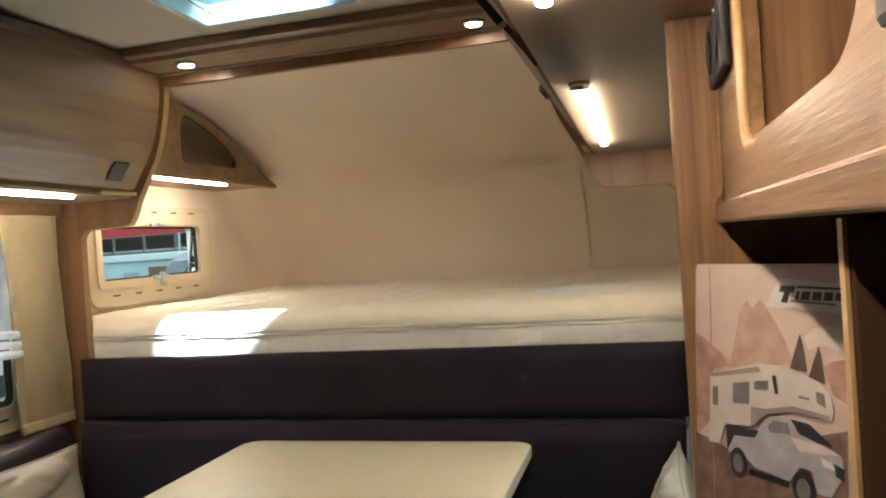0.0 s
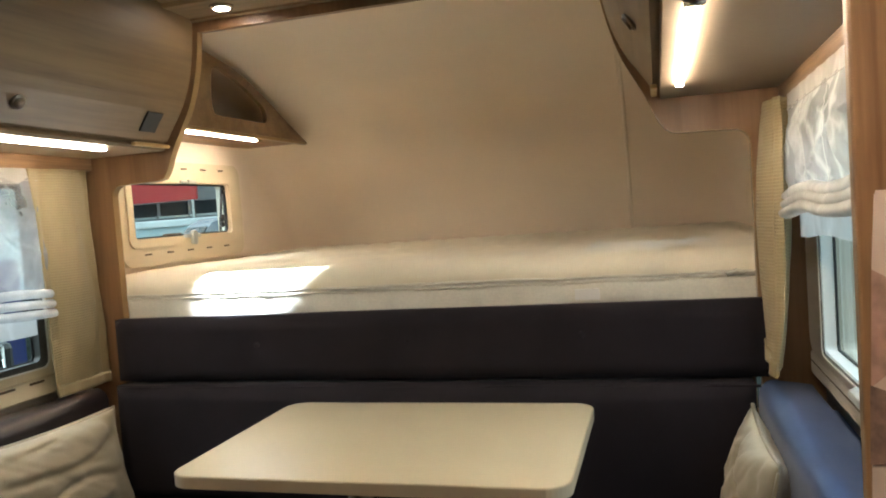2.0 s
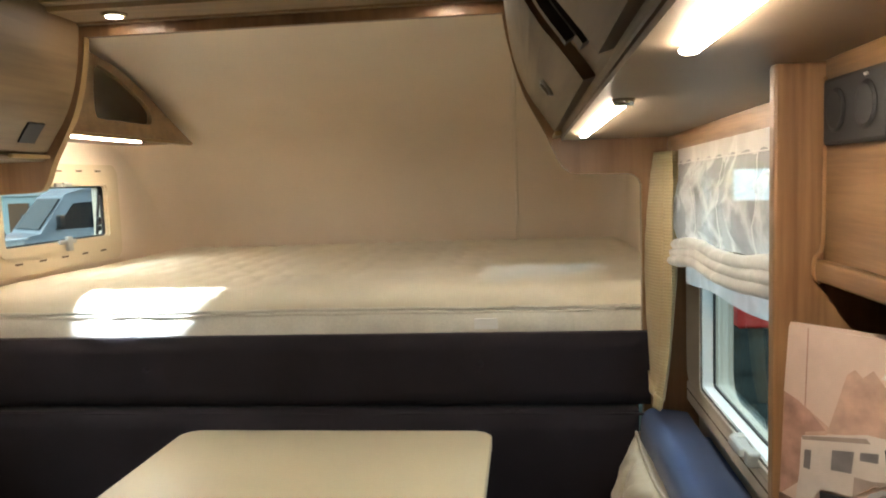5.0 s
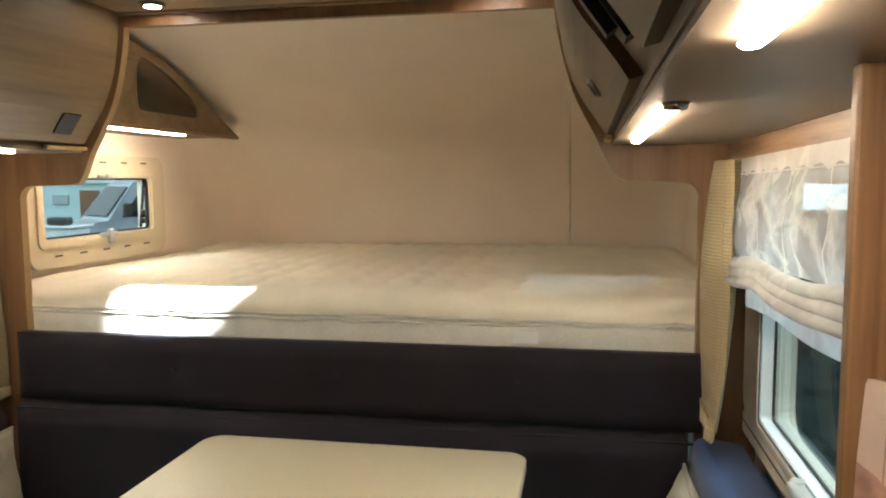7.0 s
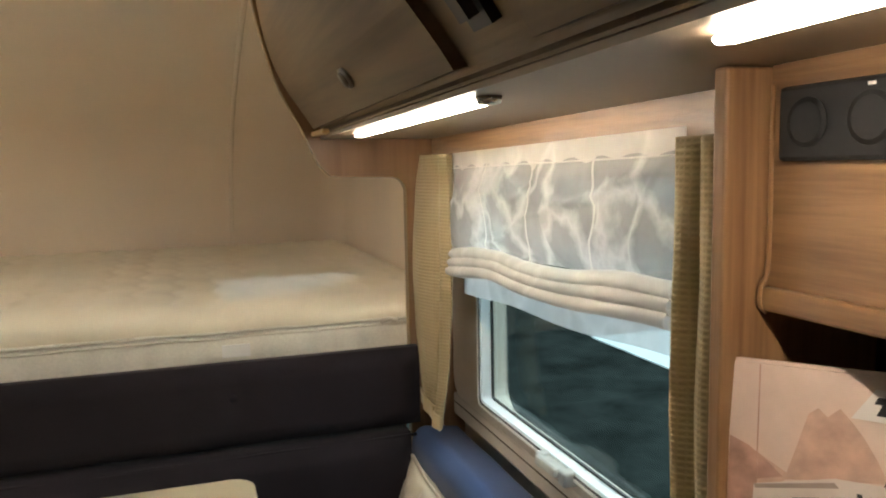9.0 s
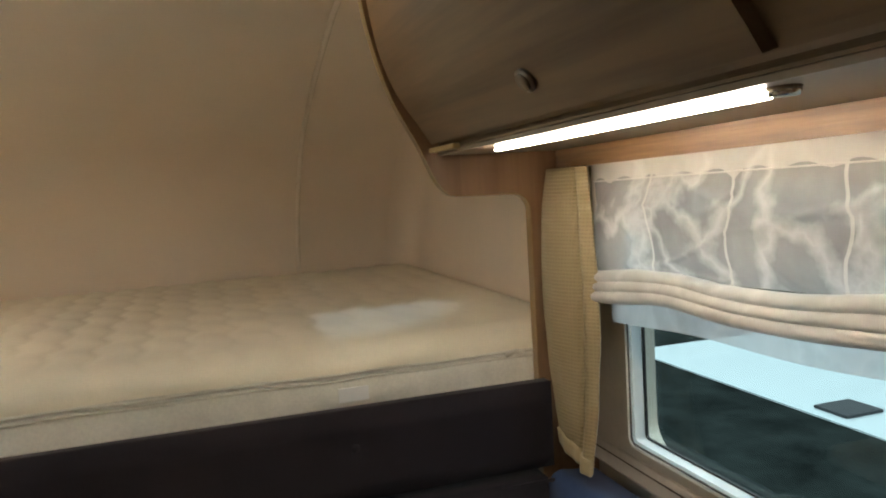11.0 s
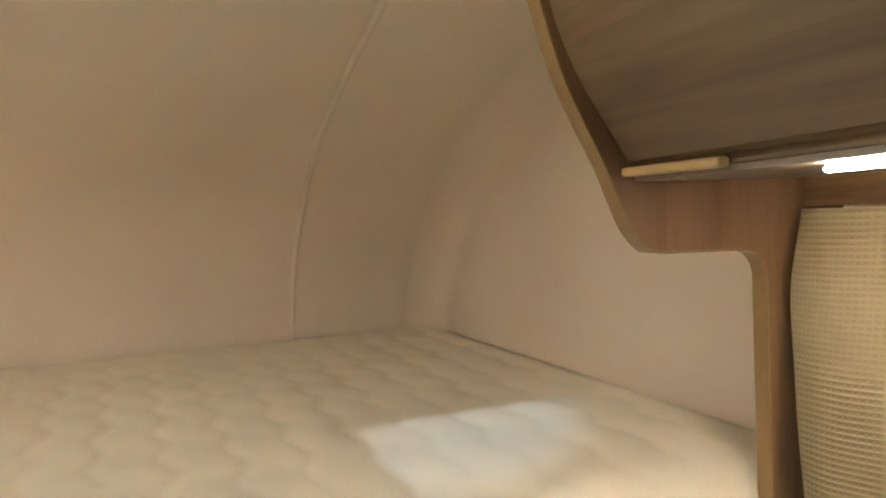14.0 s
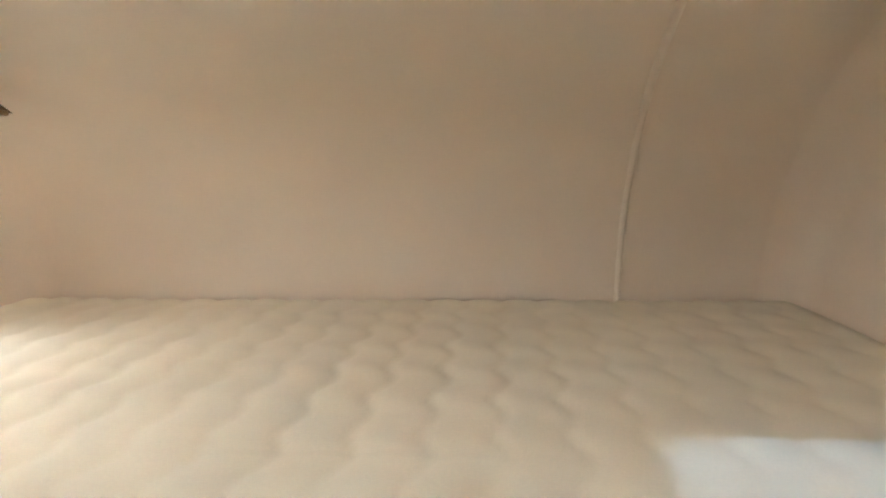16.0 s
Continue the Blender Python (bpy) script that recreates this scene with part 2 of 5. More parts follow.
def glass(name, color=(0.9, 0.95, 0.95), rough=0.0):
    """A thin clear pane that mirrors more towards grazing sight."""
    m, n, l, b = material(name)
    tp, gl, ms, lw = n.new("ShaderNodeBsdfTransparent"), n.new("ShaderNodeBsdfGlossy"), n.new("ShaderNodeMixShader"), n.new("ShaderNodeLayerWeight")
    tp.inputs["Color"].default_value = (*color, 1)
    gl.inputs["Roughness"].default_value = 0.03 + rough
    po, ma = n.new("ShaderNodeMath"), n.new("ShaderNodeMath")
    po.operation, po.inputs[1].default_value = "POWER", 4.0
    ma.operation, ma.inputs[1].default_value, ma.inputs[2].default_value = "MULTIPLY_ADD", 0.5, 0.03
    l.new(lw.outputs["Facing"], po.inputs[0]), l.new(po.outputs[0], ma.inputs[0]), l.new(ma.outputs[0], ms.inputs[0])
    l.new(tp.outputs[0], ms.inputs[1]), l.new(gl.outputs[0], ms.inputs[2])
    l.new(ms.outputs[0], n["Material Output"].inputs["Surface"])
    return m


def lamp_glow(name, color, strength):
    m, n, l, b = material(name)
    b.inputs["Base Color"].default_value = (0.8, 0.8, 0.78, 1)
    b.inputs["Emission Color"].default_value = (*color, 1)
    b.inputs["Emission Strength"].default_value = strength
    return m


WARM = (1.0, 0.83, 0.63)
GLOW = lamp_glow("led_diffuser", WARM, 102.0)
GLOW_SPOT = lamp_glow("spot_led", (1.0, 0.88, 0.72), 170.0)
OAK_Z = wood("oak_upright", (0.150, 0.076, 0.034), (0.315, 0.182, 0.090), "z", bump=0.5, fine=1.4)
OAK_Y = wood("oak_lengthwise", (0.118, 0.063, 0.029), (0.275, 0.160, 0.077), "y", bump=0.7, fine=1.5)
OAK_X = wood("oak_crosswise", (0.17, 0.103, 0.054), (0.27, 0.175, 0.094), "x")
OAK_DIV = wood("oak_bulkhead", (0.175, 0.093, 0.043), (0.26, 0.147, 0.073), "z", fine=0.8)
DOOR = wood("walnut_grey_door", (0.100, 0.062, 0.030), (0.182, 0.117, 0.058), "y", rough=0.5, fine=0.7)
SOFFIT = plain("soffit_laminate", (0.25, 0.195, 0.14), rough=0.4, vary=0.06, bump=0.03)
EDGE = plain("edge_band", (0.28, 0.175, 0.075), rough=0.3, vary=0.1, bump=0.04)
PALE_EDGE = plain("pale_bentwood_edge", (0.50, 0.33, 0.165), rough=0.35, vary=0.1, bump=0.05)
CREAM = plain("cream_wall_lining", (0.88, 0.765, 0.635), rough=0.75, vary=0.04, bump=0.12, grain=180)
CREAM2 = plain("cream_bead", (0.88, 0.78, 0.655), rough=0.6, vary=0.04, bump=0.05)
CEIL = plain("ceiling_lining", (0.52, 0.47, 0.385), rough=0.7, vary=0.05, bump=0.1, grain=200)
WFRAME = plain("ivory_window_frame", (0.74, 0.64, 0.46), rough=0.45, vary=0.04, bump=0.04)
ALU = cloth("window_profile_white", (0.90, 0.95, 0.96), weave=60, rough=0.25, vary=0.03, bump=0.02, sheen=0.0, through_light=0.45)
GREYWALL = plain("wall_board_grey", (0.54, 0.48, 0.40), rough=0.6, vary=0.08, bump=0.06)
MATTRESS = cloth("mattress_ticking", (0.86, 0.79, 0.64), weave=260, vary=0.06, bump=0.25)
BORDER = cloth("mattress_border", (0.80, 0.77, 0.68), weave=160, vary=0.12, bump=0.5)
PIPING = cloth("mattress_piping", (0.74, 0.70, 0.60), weave=300, vary=0.1)
CHARCOAL = cloth("charcoal_upholstery", (0.017, 0.014, 0.019), weave=500, vary=0.25, bump=0.3, sheen=0.06)
NAVY = cloth("navy_upholstery", (0.027, 0.058, 0.155), weave=500, vary=0.2, bump=0.3, sheen=0.2)
PILLOW = cloth("satin_cushion_cover", (0.40, 0.36, 0.27), weave=300, rough=0.3, vary=0.1, bump=0.12, sheen=0.2)
LEATHER = plain("dark_leatherette", (0.030, 0.022, 0.024), rough=0.34, vary=0.2, bump=0.12, grain=260)
CURTAIN = cloth("waffle_curtain", (0.43, 0.345, 0.20), weave=350, vary=0.1, bump=0.45, waffle=0.0078, through_light=0.25)
CURT_HEM = cloth("curtain_hem", (0.42, 0.34, 0.195), weave=350, vary=0.1, bump=0.4)
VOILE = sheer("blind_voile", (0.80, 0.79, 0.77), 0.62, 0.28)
# left blind's copies (_L) carry the window's bluish light in their colour
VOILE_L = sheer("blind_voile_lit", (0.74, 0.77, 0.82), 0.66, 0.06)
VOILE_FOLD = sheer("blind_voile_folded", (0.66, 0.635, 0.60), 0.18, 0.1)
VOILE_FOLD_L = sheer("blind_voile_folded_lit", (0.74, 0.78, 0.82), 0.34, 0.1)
VOILE_HEM = sheer("blind_voile_hem", (0.76, 0.78, 0.79), 0.30, 0.1)
VOILE_TAPE = sheer("blind_tape_voile", (0.78, 0.76, 0.71), 0.30, 0.1)
TABLE = plain("table_laminate", (0.70, 0.62, 0.44), rough=0.33, vary=0.04, bump=0.03, grain=120)
TABLE_EDGE = plain("table_edge", (0.58, 0.50, 0.36), rough=0.4, vary=0.06, bump=0.04)
BLACK = plain("black_plastic", (0.018, 0.018, 0.020), rough=0.35, vary=0.2, bump=0.05)
DARKGREY = plain("dark_grey_plastic", (0.06, 0.058, 0.055), rough=0.4, vary=0.15, bump=0.05)
GASKET = plain("rubber_gasket", (0.012, 0.012, 0.013), rough=0.6, vary=0.2, bump=0.05)
CHROME = plain("brushed_chrome", (0.62, 0.60, 0.57), rough=0.22, metal=1.0, vary=0.05, bump=0.02)
CLEAR = cloth("clear_latch_plastic", (0.60, 0.61, 0.58), weave=40, rough=0.12, vary=0.08, bump=0.02, sheen=0.0, through_light=0.45)
# colour of the shade inside slots and groove, laid on as thin bars
SLOT = plain("slot_shade_brown", (0.10, 0.07, 0.04), rough=0.7, vary=0.1)
WHITE = plain("white_label", (0.88, 0.87, 0.84), rough=0.7, vary=0.03)
PANE = glass("window_pane", (0.86, 0.93, 0.93))
PANE_HATCH = glass("tinted_hatch_pane", (0.34, 0.50, 0.51))
FLOOR = wood("floor_vinyl", (0.16, 0.10, 0.06), (0.28, 0.19, 0.12), "y", rough=0.5)

LOCK = plain("bronzed_lock", (0.26, 0.22, 0.17), rough=0.38, metal=1.0, vary=0.1, bump=0.02)
UPSTAND = plain("hatch_upstand", (0.17, 0.24, 0.25), rough=0.4, vary=0.15, bump=0.03)
# brown board, its colour deepened for the shade under the niche lip
SHADED_OAK = wood("shaded_brown_panel", (0.040, 0.020, 0.011), (0.080, 0.040, 0.022), "z", rough=0.5)
BUTTON = plain("lock_button", (0.12, 0.085, 0.05), rough=0.4, vary=0.15, bump=0.03)
CORD = plain("brown_cord", (0.30, 0.17, 0.08), rough=0.5, vary=0.1, bump=0.05)
RAIL = plain("light_rail_wood", (0.42, 0.28, 0.12), rough=0.4, vary=0.15, bump=0.05)

# ---------- the shell of the cabin ----------
W = 1.09          # inner half width
BACK, FRONT = 1.2, 5.0   # rear wall and bulkhead
CEILING = 1.924
BED_TOP, FAR = 1.115, 6.53

solo("floor", boxes((-W, W, BACK, FRONT + 0.1, -0.05, 0.0)), FLOOR, "brown wood-look vinyl cabin floor", "floor", kind="structure")
solo("ground_support", boxes((-0.75, 0.75, 1.4, 4.9, -0.95, -0.051)), plain("support_steel", (0.10, 0.10, 0.11), rough=0.6), "dark plinth that carries the cabin", "plinth", kind="structure")
solo("wall_rear", boxes((-W - 0.04, W + 0.04, BACK - 0.04, BACK, -0.05, 2.0)), CREAM, "cream rear cabin wall", "wall", kind="structure")

HX0, HX1, HY0, HY1 = -0.245, 0.19, 4.30, 4.71
bm = plate(bmesh.new(), [(-W - 0.04, BACK), (W + 0.04, BACK), (W + 0.04, 5.02), (-W - 0.04, 5.02)],
           [rounded(HX0, HX1, HY0, HY1, 0.012)], "z", CEILING, CEILING + 0.04)
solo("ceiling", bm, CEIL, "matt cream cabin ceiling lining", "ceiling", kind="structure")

# side walls with their window openings
WY0, WY1, WZ0, WZ1 = 3.93, 4.782, 0.884, 1.44
for side, name in ((-1, "wall_left"), (1, "wall_right")):
    bm = plate(bmesh.new(), [(BACK, -0.05), (5.02, -0.05), (5.02, CEILING), (BACK, CEILING)],
               [rounded(WY0 - 0.03, WY1 + 0.03, WZ0 - 0.025, WZ1 + 0.025, 0.06)], "x", side * W, side * (W + 0.04))
    solo(name, bm, GREYWALL, "grey-beige side wall board with a window opening", "wall", kind="structure")

# alcove: curved roof and nose, side linings
PROFILE = spline([(5.0, 1.935), (5.2, 1.922), (5.4, 1.893), (5.6, 1.838), (5.8, 1.775), (6.0, 1.698), (6.14, 1.625), (6.27, 1.515), (6.39, 1.395), (6.475, 1.26), (6.52, 1.12), (6.535, 1.02), (6.54, 0.95)], 6)
AW = 1.075
bm = bmesh.new()


def shell_point(u, v):
    """The nose keeps one section right across the alcove."""
    x = -AW + 2 * AW * u
    k = v * (len(PROFILE) - 1)
    i = min(int(k), len(PROFILE) - 2)
    y = PROFILE[i][0] + (PROFILE[i + 1][0] - PROFILE[i][0]) * (k - i)
    z = PROFILE[i][1] + (PROFILE[i + 1][1] - PROFILE[i][1]) * (k - i)
    return (x, y, z)


sheet(bm, shell_point, 72, 60)
ob = solo("wall_alcove_nose", bm, CREAM, "smooth cream curved lining of the sleeping alcove", "wall", kind="structure", smooth=True)
solidify(ob, 0.03, 1.0)
for s in (-1, 1):
    bm = bmesh.new()

    def fillet(u, v, s=s, r=0.11):
        """Rounded inner corner between the nose and a side lining."""
        k = u * (len(PROFILE) - 1)
        i = min(int(k), len(PROFILE) - 2)
        p = Vector(PROFILE[i]).lerp(Vector(PROFILE[i + 1]), k - i)
        d = (Vector(PROFILE[i + 1]) - Vector(PROFILE[i])).normalized()
        nrm = Vector((d.y, -d.x))
        a = radians(90 * v)
        q = p + nrm * (r + 0.0015) - nrm * r * math.cos(a)
        return (s * (AW - 0.0015 - r + r * math.sin(a)), q.x, q.y)
    sheet(bm, fillet, 60, 10)
    solo("wall_alcove_corner", bm, CREAM, "rounded cream corner of the alcove lining", "wall", kind="structure", smooth=True)
bm = bmesh.new()
bead = [(0.598 + 0.02 * max(0, (q[1] - 1.5)), q[0] + 0.002, q[1] + 0.0015) for q in PROFILE if q[1] > 1.0]
tube(bm, bead, 0.0090, 10)
solo("trim_seam_bead", bm, CREAM2, "pale sealing bead down the alcove nose", "trim", kind="structure", smooth=True)

BWY0, BWY1, BWZ0, BWZ1 = 5.225, 5.842, 1.232, 1.432
for side, name in ((-1, "wall_alcove_left"), (1, "wall_alcove_right")):
    hole = [rounded(BWY0, BWY1, BWZ0, BWZ1, 0.02)] if side < 0 else []
    bm = plate(bmesh.new(), [(5.02, 0.80), (6.575, 0.80)] + [(max(y, 5.02) + 0.018, z + 0.022) for y, z in reversed(PROFILE)] + [(5.02, 1.945)], hole, "x", side * AW, side * (AW + 0.035))
    solo(name, bm, CREAM, "cream side lining of the sleeping alcove", "wall", kind="structure")
solo("floor_alcove", boxes((-AW, AW, 5.02, 6.58, 0.90, 0.95)), OAK_X, "wooden base board of the alcove bed", "floor", kind="structure")

# bulkhead frame round the alcove opening
OX = 0.946   # half width of the opening beside the bed
half = [(OX, 0.70)]
half += [(OX, 1.375)] + [(OX - 0.04 + 0.04 * math.cos(radians(a)), 1.372 + 0.04 * math.sin(radians(a))) for a in range(10, 91, 16)]
half += [(0.775, 1.415)] + spline([(0.752, 1.42), (0.735, 1.445), (0.712, 1.50), (0.674, 1.566), (0.639, 1.629), (0.615, 1.699), (0.597, 1.782), (0.589, 1.845)], 4)
right = half[:half.index((0.775, 1.415)) + 1] + spline([(0.758, 1.418), (0.742, 1.432), (0.725, 1.458), (0.697, 1.522), (0.668, 1.576), (0.642, 1.629), (0.619, 1.699), (0.599, 1.782), (0.589, 1.845)], 4)
inner = right + [(-x, z) for x, z in reversed(half)]
outer = [(-W, 0.70), (-W, CEILING), (W, CEILING), (W, 0.70)]
bm = plate(bmesh.new(), inner + outer, [], "y", FRONT, FRONT + 0.02)
bulkhead = solo("wall_bulkhead", bm, OAK_DIV, "oak veneer bulkhead frame around the alcove opening", "wall", kind="structure")
solo("wall_bed_base", boxes((-W, W, FRONT, FRONT + 0.018, -0.05, 0.699), (-0.93, 0.93, FRONT, FRONT + 0.018, 0.699, 0.95)), OAK_X, "plain board below the bed", "wall", kind="structure")
# edge band along the opening
for s in (-1, 1):
    bm = bmesh.new()
    pts = [(s * x, z) for x, z in (right if s > 0 else half)]
    for (x0, z0), (x1, z1) in zip(pts, pts[1:]):
        d = Vector((x1 - x0, z1 - z0))
        if d.length < 1e-6:
            continue
        nrm = Vector((-d.y, d.x)).normalized() * 0.003 * s
        q = [bm.verts.new((x, y, z)) for x, z in ((x0, z0), (x1, z1)) for y in (FRONT - 0.003, FRONT + 0.023)]
        q2 = [bm.verts.new((x + nrm.x, y, z + nrm.y)) for x, z in ((x0, z0), (x1, z1)) for y in (FRONT - 0.003, FRONT + 0.023)]
        for f in ((q[0], q[1], q[3], q[2]), (q2[0], q2[2], q2[3], q2[1]), (q[0], q[2], q2[2], q2[0]), (q[1], q2[1], q2[3], q[3])):
            bm.faces.new(f)
    bmesh.ops.remove_doubles(bm, verts=bm.verts, dist=1e-5)
    solo("trim_opening_edge", bm, EDGE, "honey-coloured edge band of the bulkhead opening", "trim", kind="structure")

# cross beam with its spots
bm = bmesh.new()
plate(bm, [(4.812, 1.899), (4.812, CEILING - 0.002), (FRONT - 0.002, CEILING - 0.002), (FRONT - 0.002, 1.874), (4.975, 1.874), (4.972, 1.880), (4.845, 1.882), (4.838, 1.894), (4.818, 1.896)], [], "x", -0.66, 0.60)
beam = solo("trim_cross_beam", bm, OAK_X, "oak cross beam below the ceiling with recessed spots", "beam", kind="structure")


def spot(x):
    r = thing("recessed_spotlight", (x, 4.905, 1.88), "small round chrome spotlight set in the oak beam", "spotlight", "beam spots")
    bm = bmesh.new()
    disc(bm, (x, 4.905, 1.881), (0, 0, -1), 0.034, 0.008, 28, 0.030)
    part("rim", bm, CHROME, r, "chrome rim", True)
    bm = bmesh.new()
    disc(bm, (x, 4.905, 1.8735), (0, 0, -1), 0.021, 0.0012, 24)
    part("lens", bm, GLOW_SPOT, r, "glowing lens")
    return r


spot_a = spot(-0.442)
copy_thing(spot_a, pose(0.445, 4.905, 1.88))

# roof hatch
hatch = thing("roof_hatch", (-0.03, 4.50, CEILING), "clear roof hatch in an off-white frame", "roof hatch", kind="structure")
bm = plate(bmesh.new(), rounded(HX0 - 0.014, HX1 + 0.014, HY0 - 0.014, HY1 + 0.014, 0.02), [rounded(HX0, HX1, HY0, HY1, 0.012)], "z", CEILING - 0.010, CEILING - 0.001)
part("inner_frame", bm, plain("hatch_frame", (0.55, 0.55, 0.52), rough=0.3, metal=0.6, vary=0.05), hatch, "silver-grey inner frame")
bm = plate(bmesh.new(), rounded(HX0 - 0.012, HX1 + 0.012, HY0 - 0.012, HY1 + 0.012, 0.015), [rounded(HX0 + 0.004, HX1 - 0.004, HY0 + 0.004, HY1 - 0.004, 0.012)], "z", CEILING - 0.008, CEILING + 0.045)
part("upstand", bm, UPSTAND, hatch, "grey-green inner upstand")
bm = boxes((HX0 - 0.02, HX1 + 0.02, HY0 - 0.02, HY1 + 0.02, CEILING + 0.045, CEILING + 0.053))
ob = part("dome_pane", bm, PANE_HATCH, hatch, "clear acrylic pane")
ob.visible_shadow = False
bm = bmesh.new()
tube(bm, spline([(-0.215, 4.695, CEILING + 0.012), (-0.235, 4.60, CEILING + 0.034), (-0.20, 4.46, CEILING + 0.04)], 6), 0.0022, 6)
part("stay", bm, BLACK, hatch, "thin black stay")

# ---------- overhead cabinets ----------
FACE = spline([(0.732, 1.512), (0.726, 1.530), (0.697, 1.575), (0.660, 1.629), (0.630, 1.699), (0.612, 1.782), (0.602, 1.87), (0.600, CEILING)], 4)


def tilt(bm):
    """The soffit rises a little towards the rear of the cabin."""
    for v in bm.verts:
        v.co.z += 0.012 * (4.85 - v.co.y) * min(1.0, max(0.0, (1.66 - v.co.z) / 0.12))
    return bm


def face_at(z):
    for (x0, z0), (x1, z1) in zip(FACE, FACE[1:]):
        if z0 <= z <= z1:
            return x0 + (x1 - x0) * (z - z0) / max(z1 - z0, 1e-6)
    return FACE[-1][0]


def curved_panel(bm, side, y0, y1, z0, z1, proud, thick, n=14, r=0.006):
    """A panel bent to the cabinets' curved face, standing proud of it."""
    rows = []
    for i in range(n + 1):
        z = z0 + (z1 - z0) * i / n
        x = face_at(z)
        t = Vector((face_at(min(z + 0.01, 1.94)) - face_at(z - 0.01 if z > 1.53 else z), 0.02)).normalized()
        nx, nz = -t.y, t.x
        rows.append(((x + nx * proud, z + nz * proud), (x + nx * (proud - thick), z + nz * (proud - thick))))
    prof = [a for a, _ in rows] + [b for _, b in reversed(rows)]
    return plate(bm, [(side * x, z) for x, z in prof], [], "y", y0, y1)


def overhead(side, y_end, doors, name_label):
    cab = thing("overhead_cabinet", (side * 0.9, y_end, 1.51), name_label, "cabinet", "overhead cabinets")
    body = [(side * (W - 0.002), 1.512), (side * (W - 0.002), CEILING - 0.003)] + [(side * (x + 0.010 * min(1.0, max(0.0, (z - 1.515) / 0.01))), min(z, CEILING - 0.003)) for x, z in reversed(FACE)]
    bm = plate(bmesh.new(), body, [], "y", y_end, FRONT - 0.003)
    part("body", tilt(bm), DOOR, cab)
    bm = boxes((min(side * 0.735, side * (W - 0.012)), max(side * 0.735, side * (W - 0.012)), y_end, FRONT - 0.004, 1.504, 1.5115))
    part("bottom_panel", tilt(bm), SOFFIT, cab, "smooth grey-beige bottom panel")
    for y0, y1 in doors:
        bm = curved_panel(bmesh.new(), side, y0, y1, 1.530, 1.908, 0.009, 0.022)
        door = part("door", tilt(bm), DOOR, cab, "curved greyish oak door", False)
        if y1 - y0 < 0.3:
            continue
        yk, zk = y0 + (0.421 * (y1 - y0)), 1.577
        x = face_at(zk) - 0.012
        bm = bmesh.new()
        disc(bm, (side * x, yk, zk - 0.003), (-side * 0.83, 0, -0.55), 0.019, 0.006, 24)
        knob = part("push_lock", tilt(bm), LOCK, door, "round bronzed push lock", True)
        bm = bmesh.new()
        disc(bm, (side * (x - 0.005), yk, zk - 0.0065), (-side * 0.83, 0, -0.55), 0.014, 0.004, 24)
        part("push_button", tilt(bm), BUTTON, door, "brown button of the lock", True)
    return cab


cab_r = overhead(1, 2.3, ((3.995, 4.985), (2.85, 3.79)), "greyish oak overhead cabinet with curved doors above the window")
cab_l = overhead(-1, 2.3, ((3.965, 4.985), (2.80, 3.94)), "greyish oak overhead cabinet with curved doors beside the alcove")

# pale rail below the first door on each side
for s in (-1, 1):
    bm = boxes((min(s * 0.712, s * 0.728), max(s * 0.712, s * 0.728), 4.83, 4.992, 1.508, 1.519, 0.003))
    solo("trim_light_rail", bm, RAIL, "pale wooden rail under the cabinet door", "trim", kind="structure")

# dark grips and plates on the cabinets

def grip(side, y, z0, z1):
    g = thing("cabinet_grip", (side * face_at(z0), y, z0), "black plastic grip on the cabinet face", "handle", "cabinet grips")
    bm = curved_panel(bmesh.new(), side, y - 0.024, y + 0.024, z0, z1, -0.001, 0.012)
    part("plate", bm, BLACK, g)
    bm = curved_panel(bmesh.new(), side, y - 0.012, y + 0.012, z0 + 0.012, z1 - 0.01, 0.012, 0.014)
    part("bar", bm, BLACK, g, "raised black bar")
    return g


grip(1, 3.878, 1.562, 1.74)
bm = curved_panel(bmesh.new(), -1, 4.838, 4.905, 1.555, 1.606, 0.014, 0.006)
solo("switch_plate", bm, GASKET, "black square switch plate on the cabinet face", "switch")
bm = bmesh.new()
box(bm, -0.605, -0.578, 4.36, 4.47, 1.878, 1.906, 0.006)
solo("cabinet_catch", bm, DARKGREY, "dark grey catch near the ceiling on the cabinet", "catch")


# ---------- lamps ----------
def strip_lamp(x, y0, y1, z, knob_near, label, bend=tilt):
    r = thing("strip_lamp", (x, (y0 + y1) / 2, z), label, "lamp", "strip lamps")
    bm = bmesh.new()
    plate(bm, rounded(x - 0.0062, x + 0.0062, y0, y1, 0.0060, 8), [], "z", z - 0.0062, z - 0.0008)
    bmesh.ops.bevel(bm, geom=[e for e in bm.edges if all(v.co.z < z - 0.0058 for v in e.verts) and len(e.link_faces) == 2 and any(abs(f.normal.z) < 0.3 for f in e.link_faces)], offset=0.0025, segments=3, affect="EDGES")
    part("diffuser", bend(bm), GLOW, r, "glowing white diffuser", True)
    bm = bmesh.new()
    plate(bm, rounded(x - 0.005, x + 0.005, y0 + 0.004, y1 - 0.004, 0.0045, 8), [], "z", z - 0.0007, z)
    part("base", bend(bm), CHROME, r)
    yk = y0 - 0.018 if knob_near else y1 + 0.018
    bm = bmesh.new()
    disc(bm, (x, yk, z), (0, 0, -1), 0.017, 0.009, 24, 0.014)
    part("touch_switch", bend(bm), CHROME if knob_near else LOCK, r, "chrome touch switch" if knob_near else "dark touch switch", True)
    return r


strip_lamp(0.775, 4.052, 4.755, 1.504, True, "lit slim LED strip lamp under the overhead cabinet")
strip_lamp(0.777, 2.95, 3.625, 1.504, True, "lit slim LED strip lamp under the overhead cabinet")
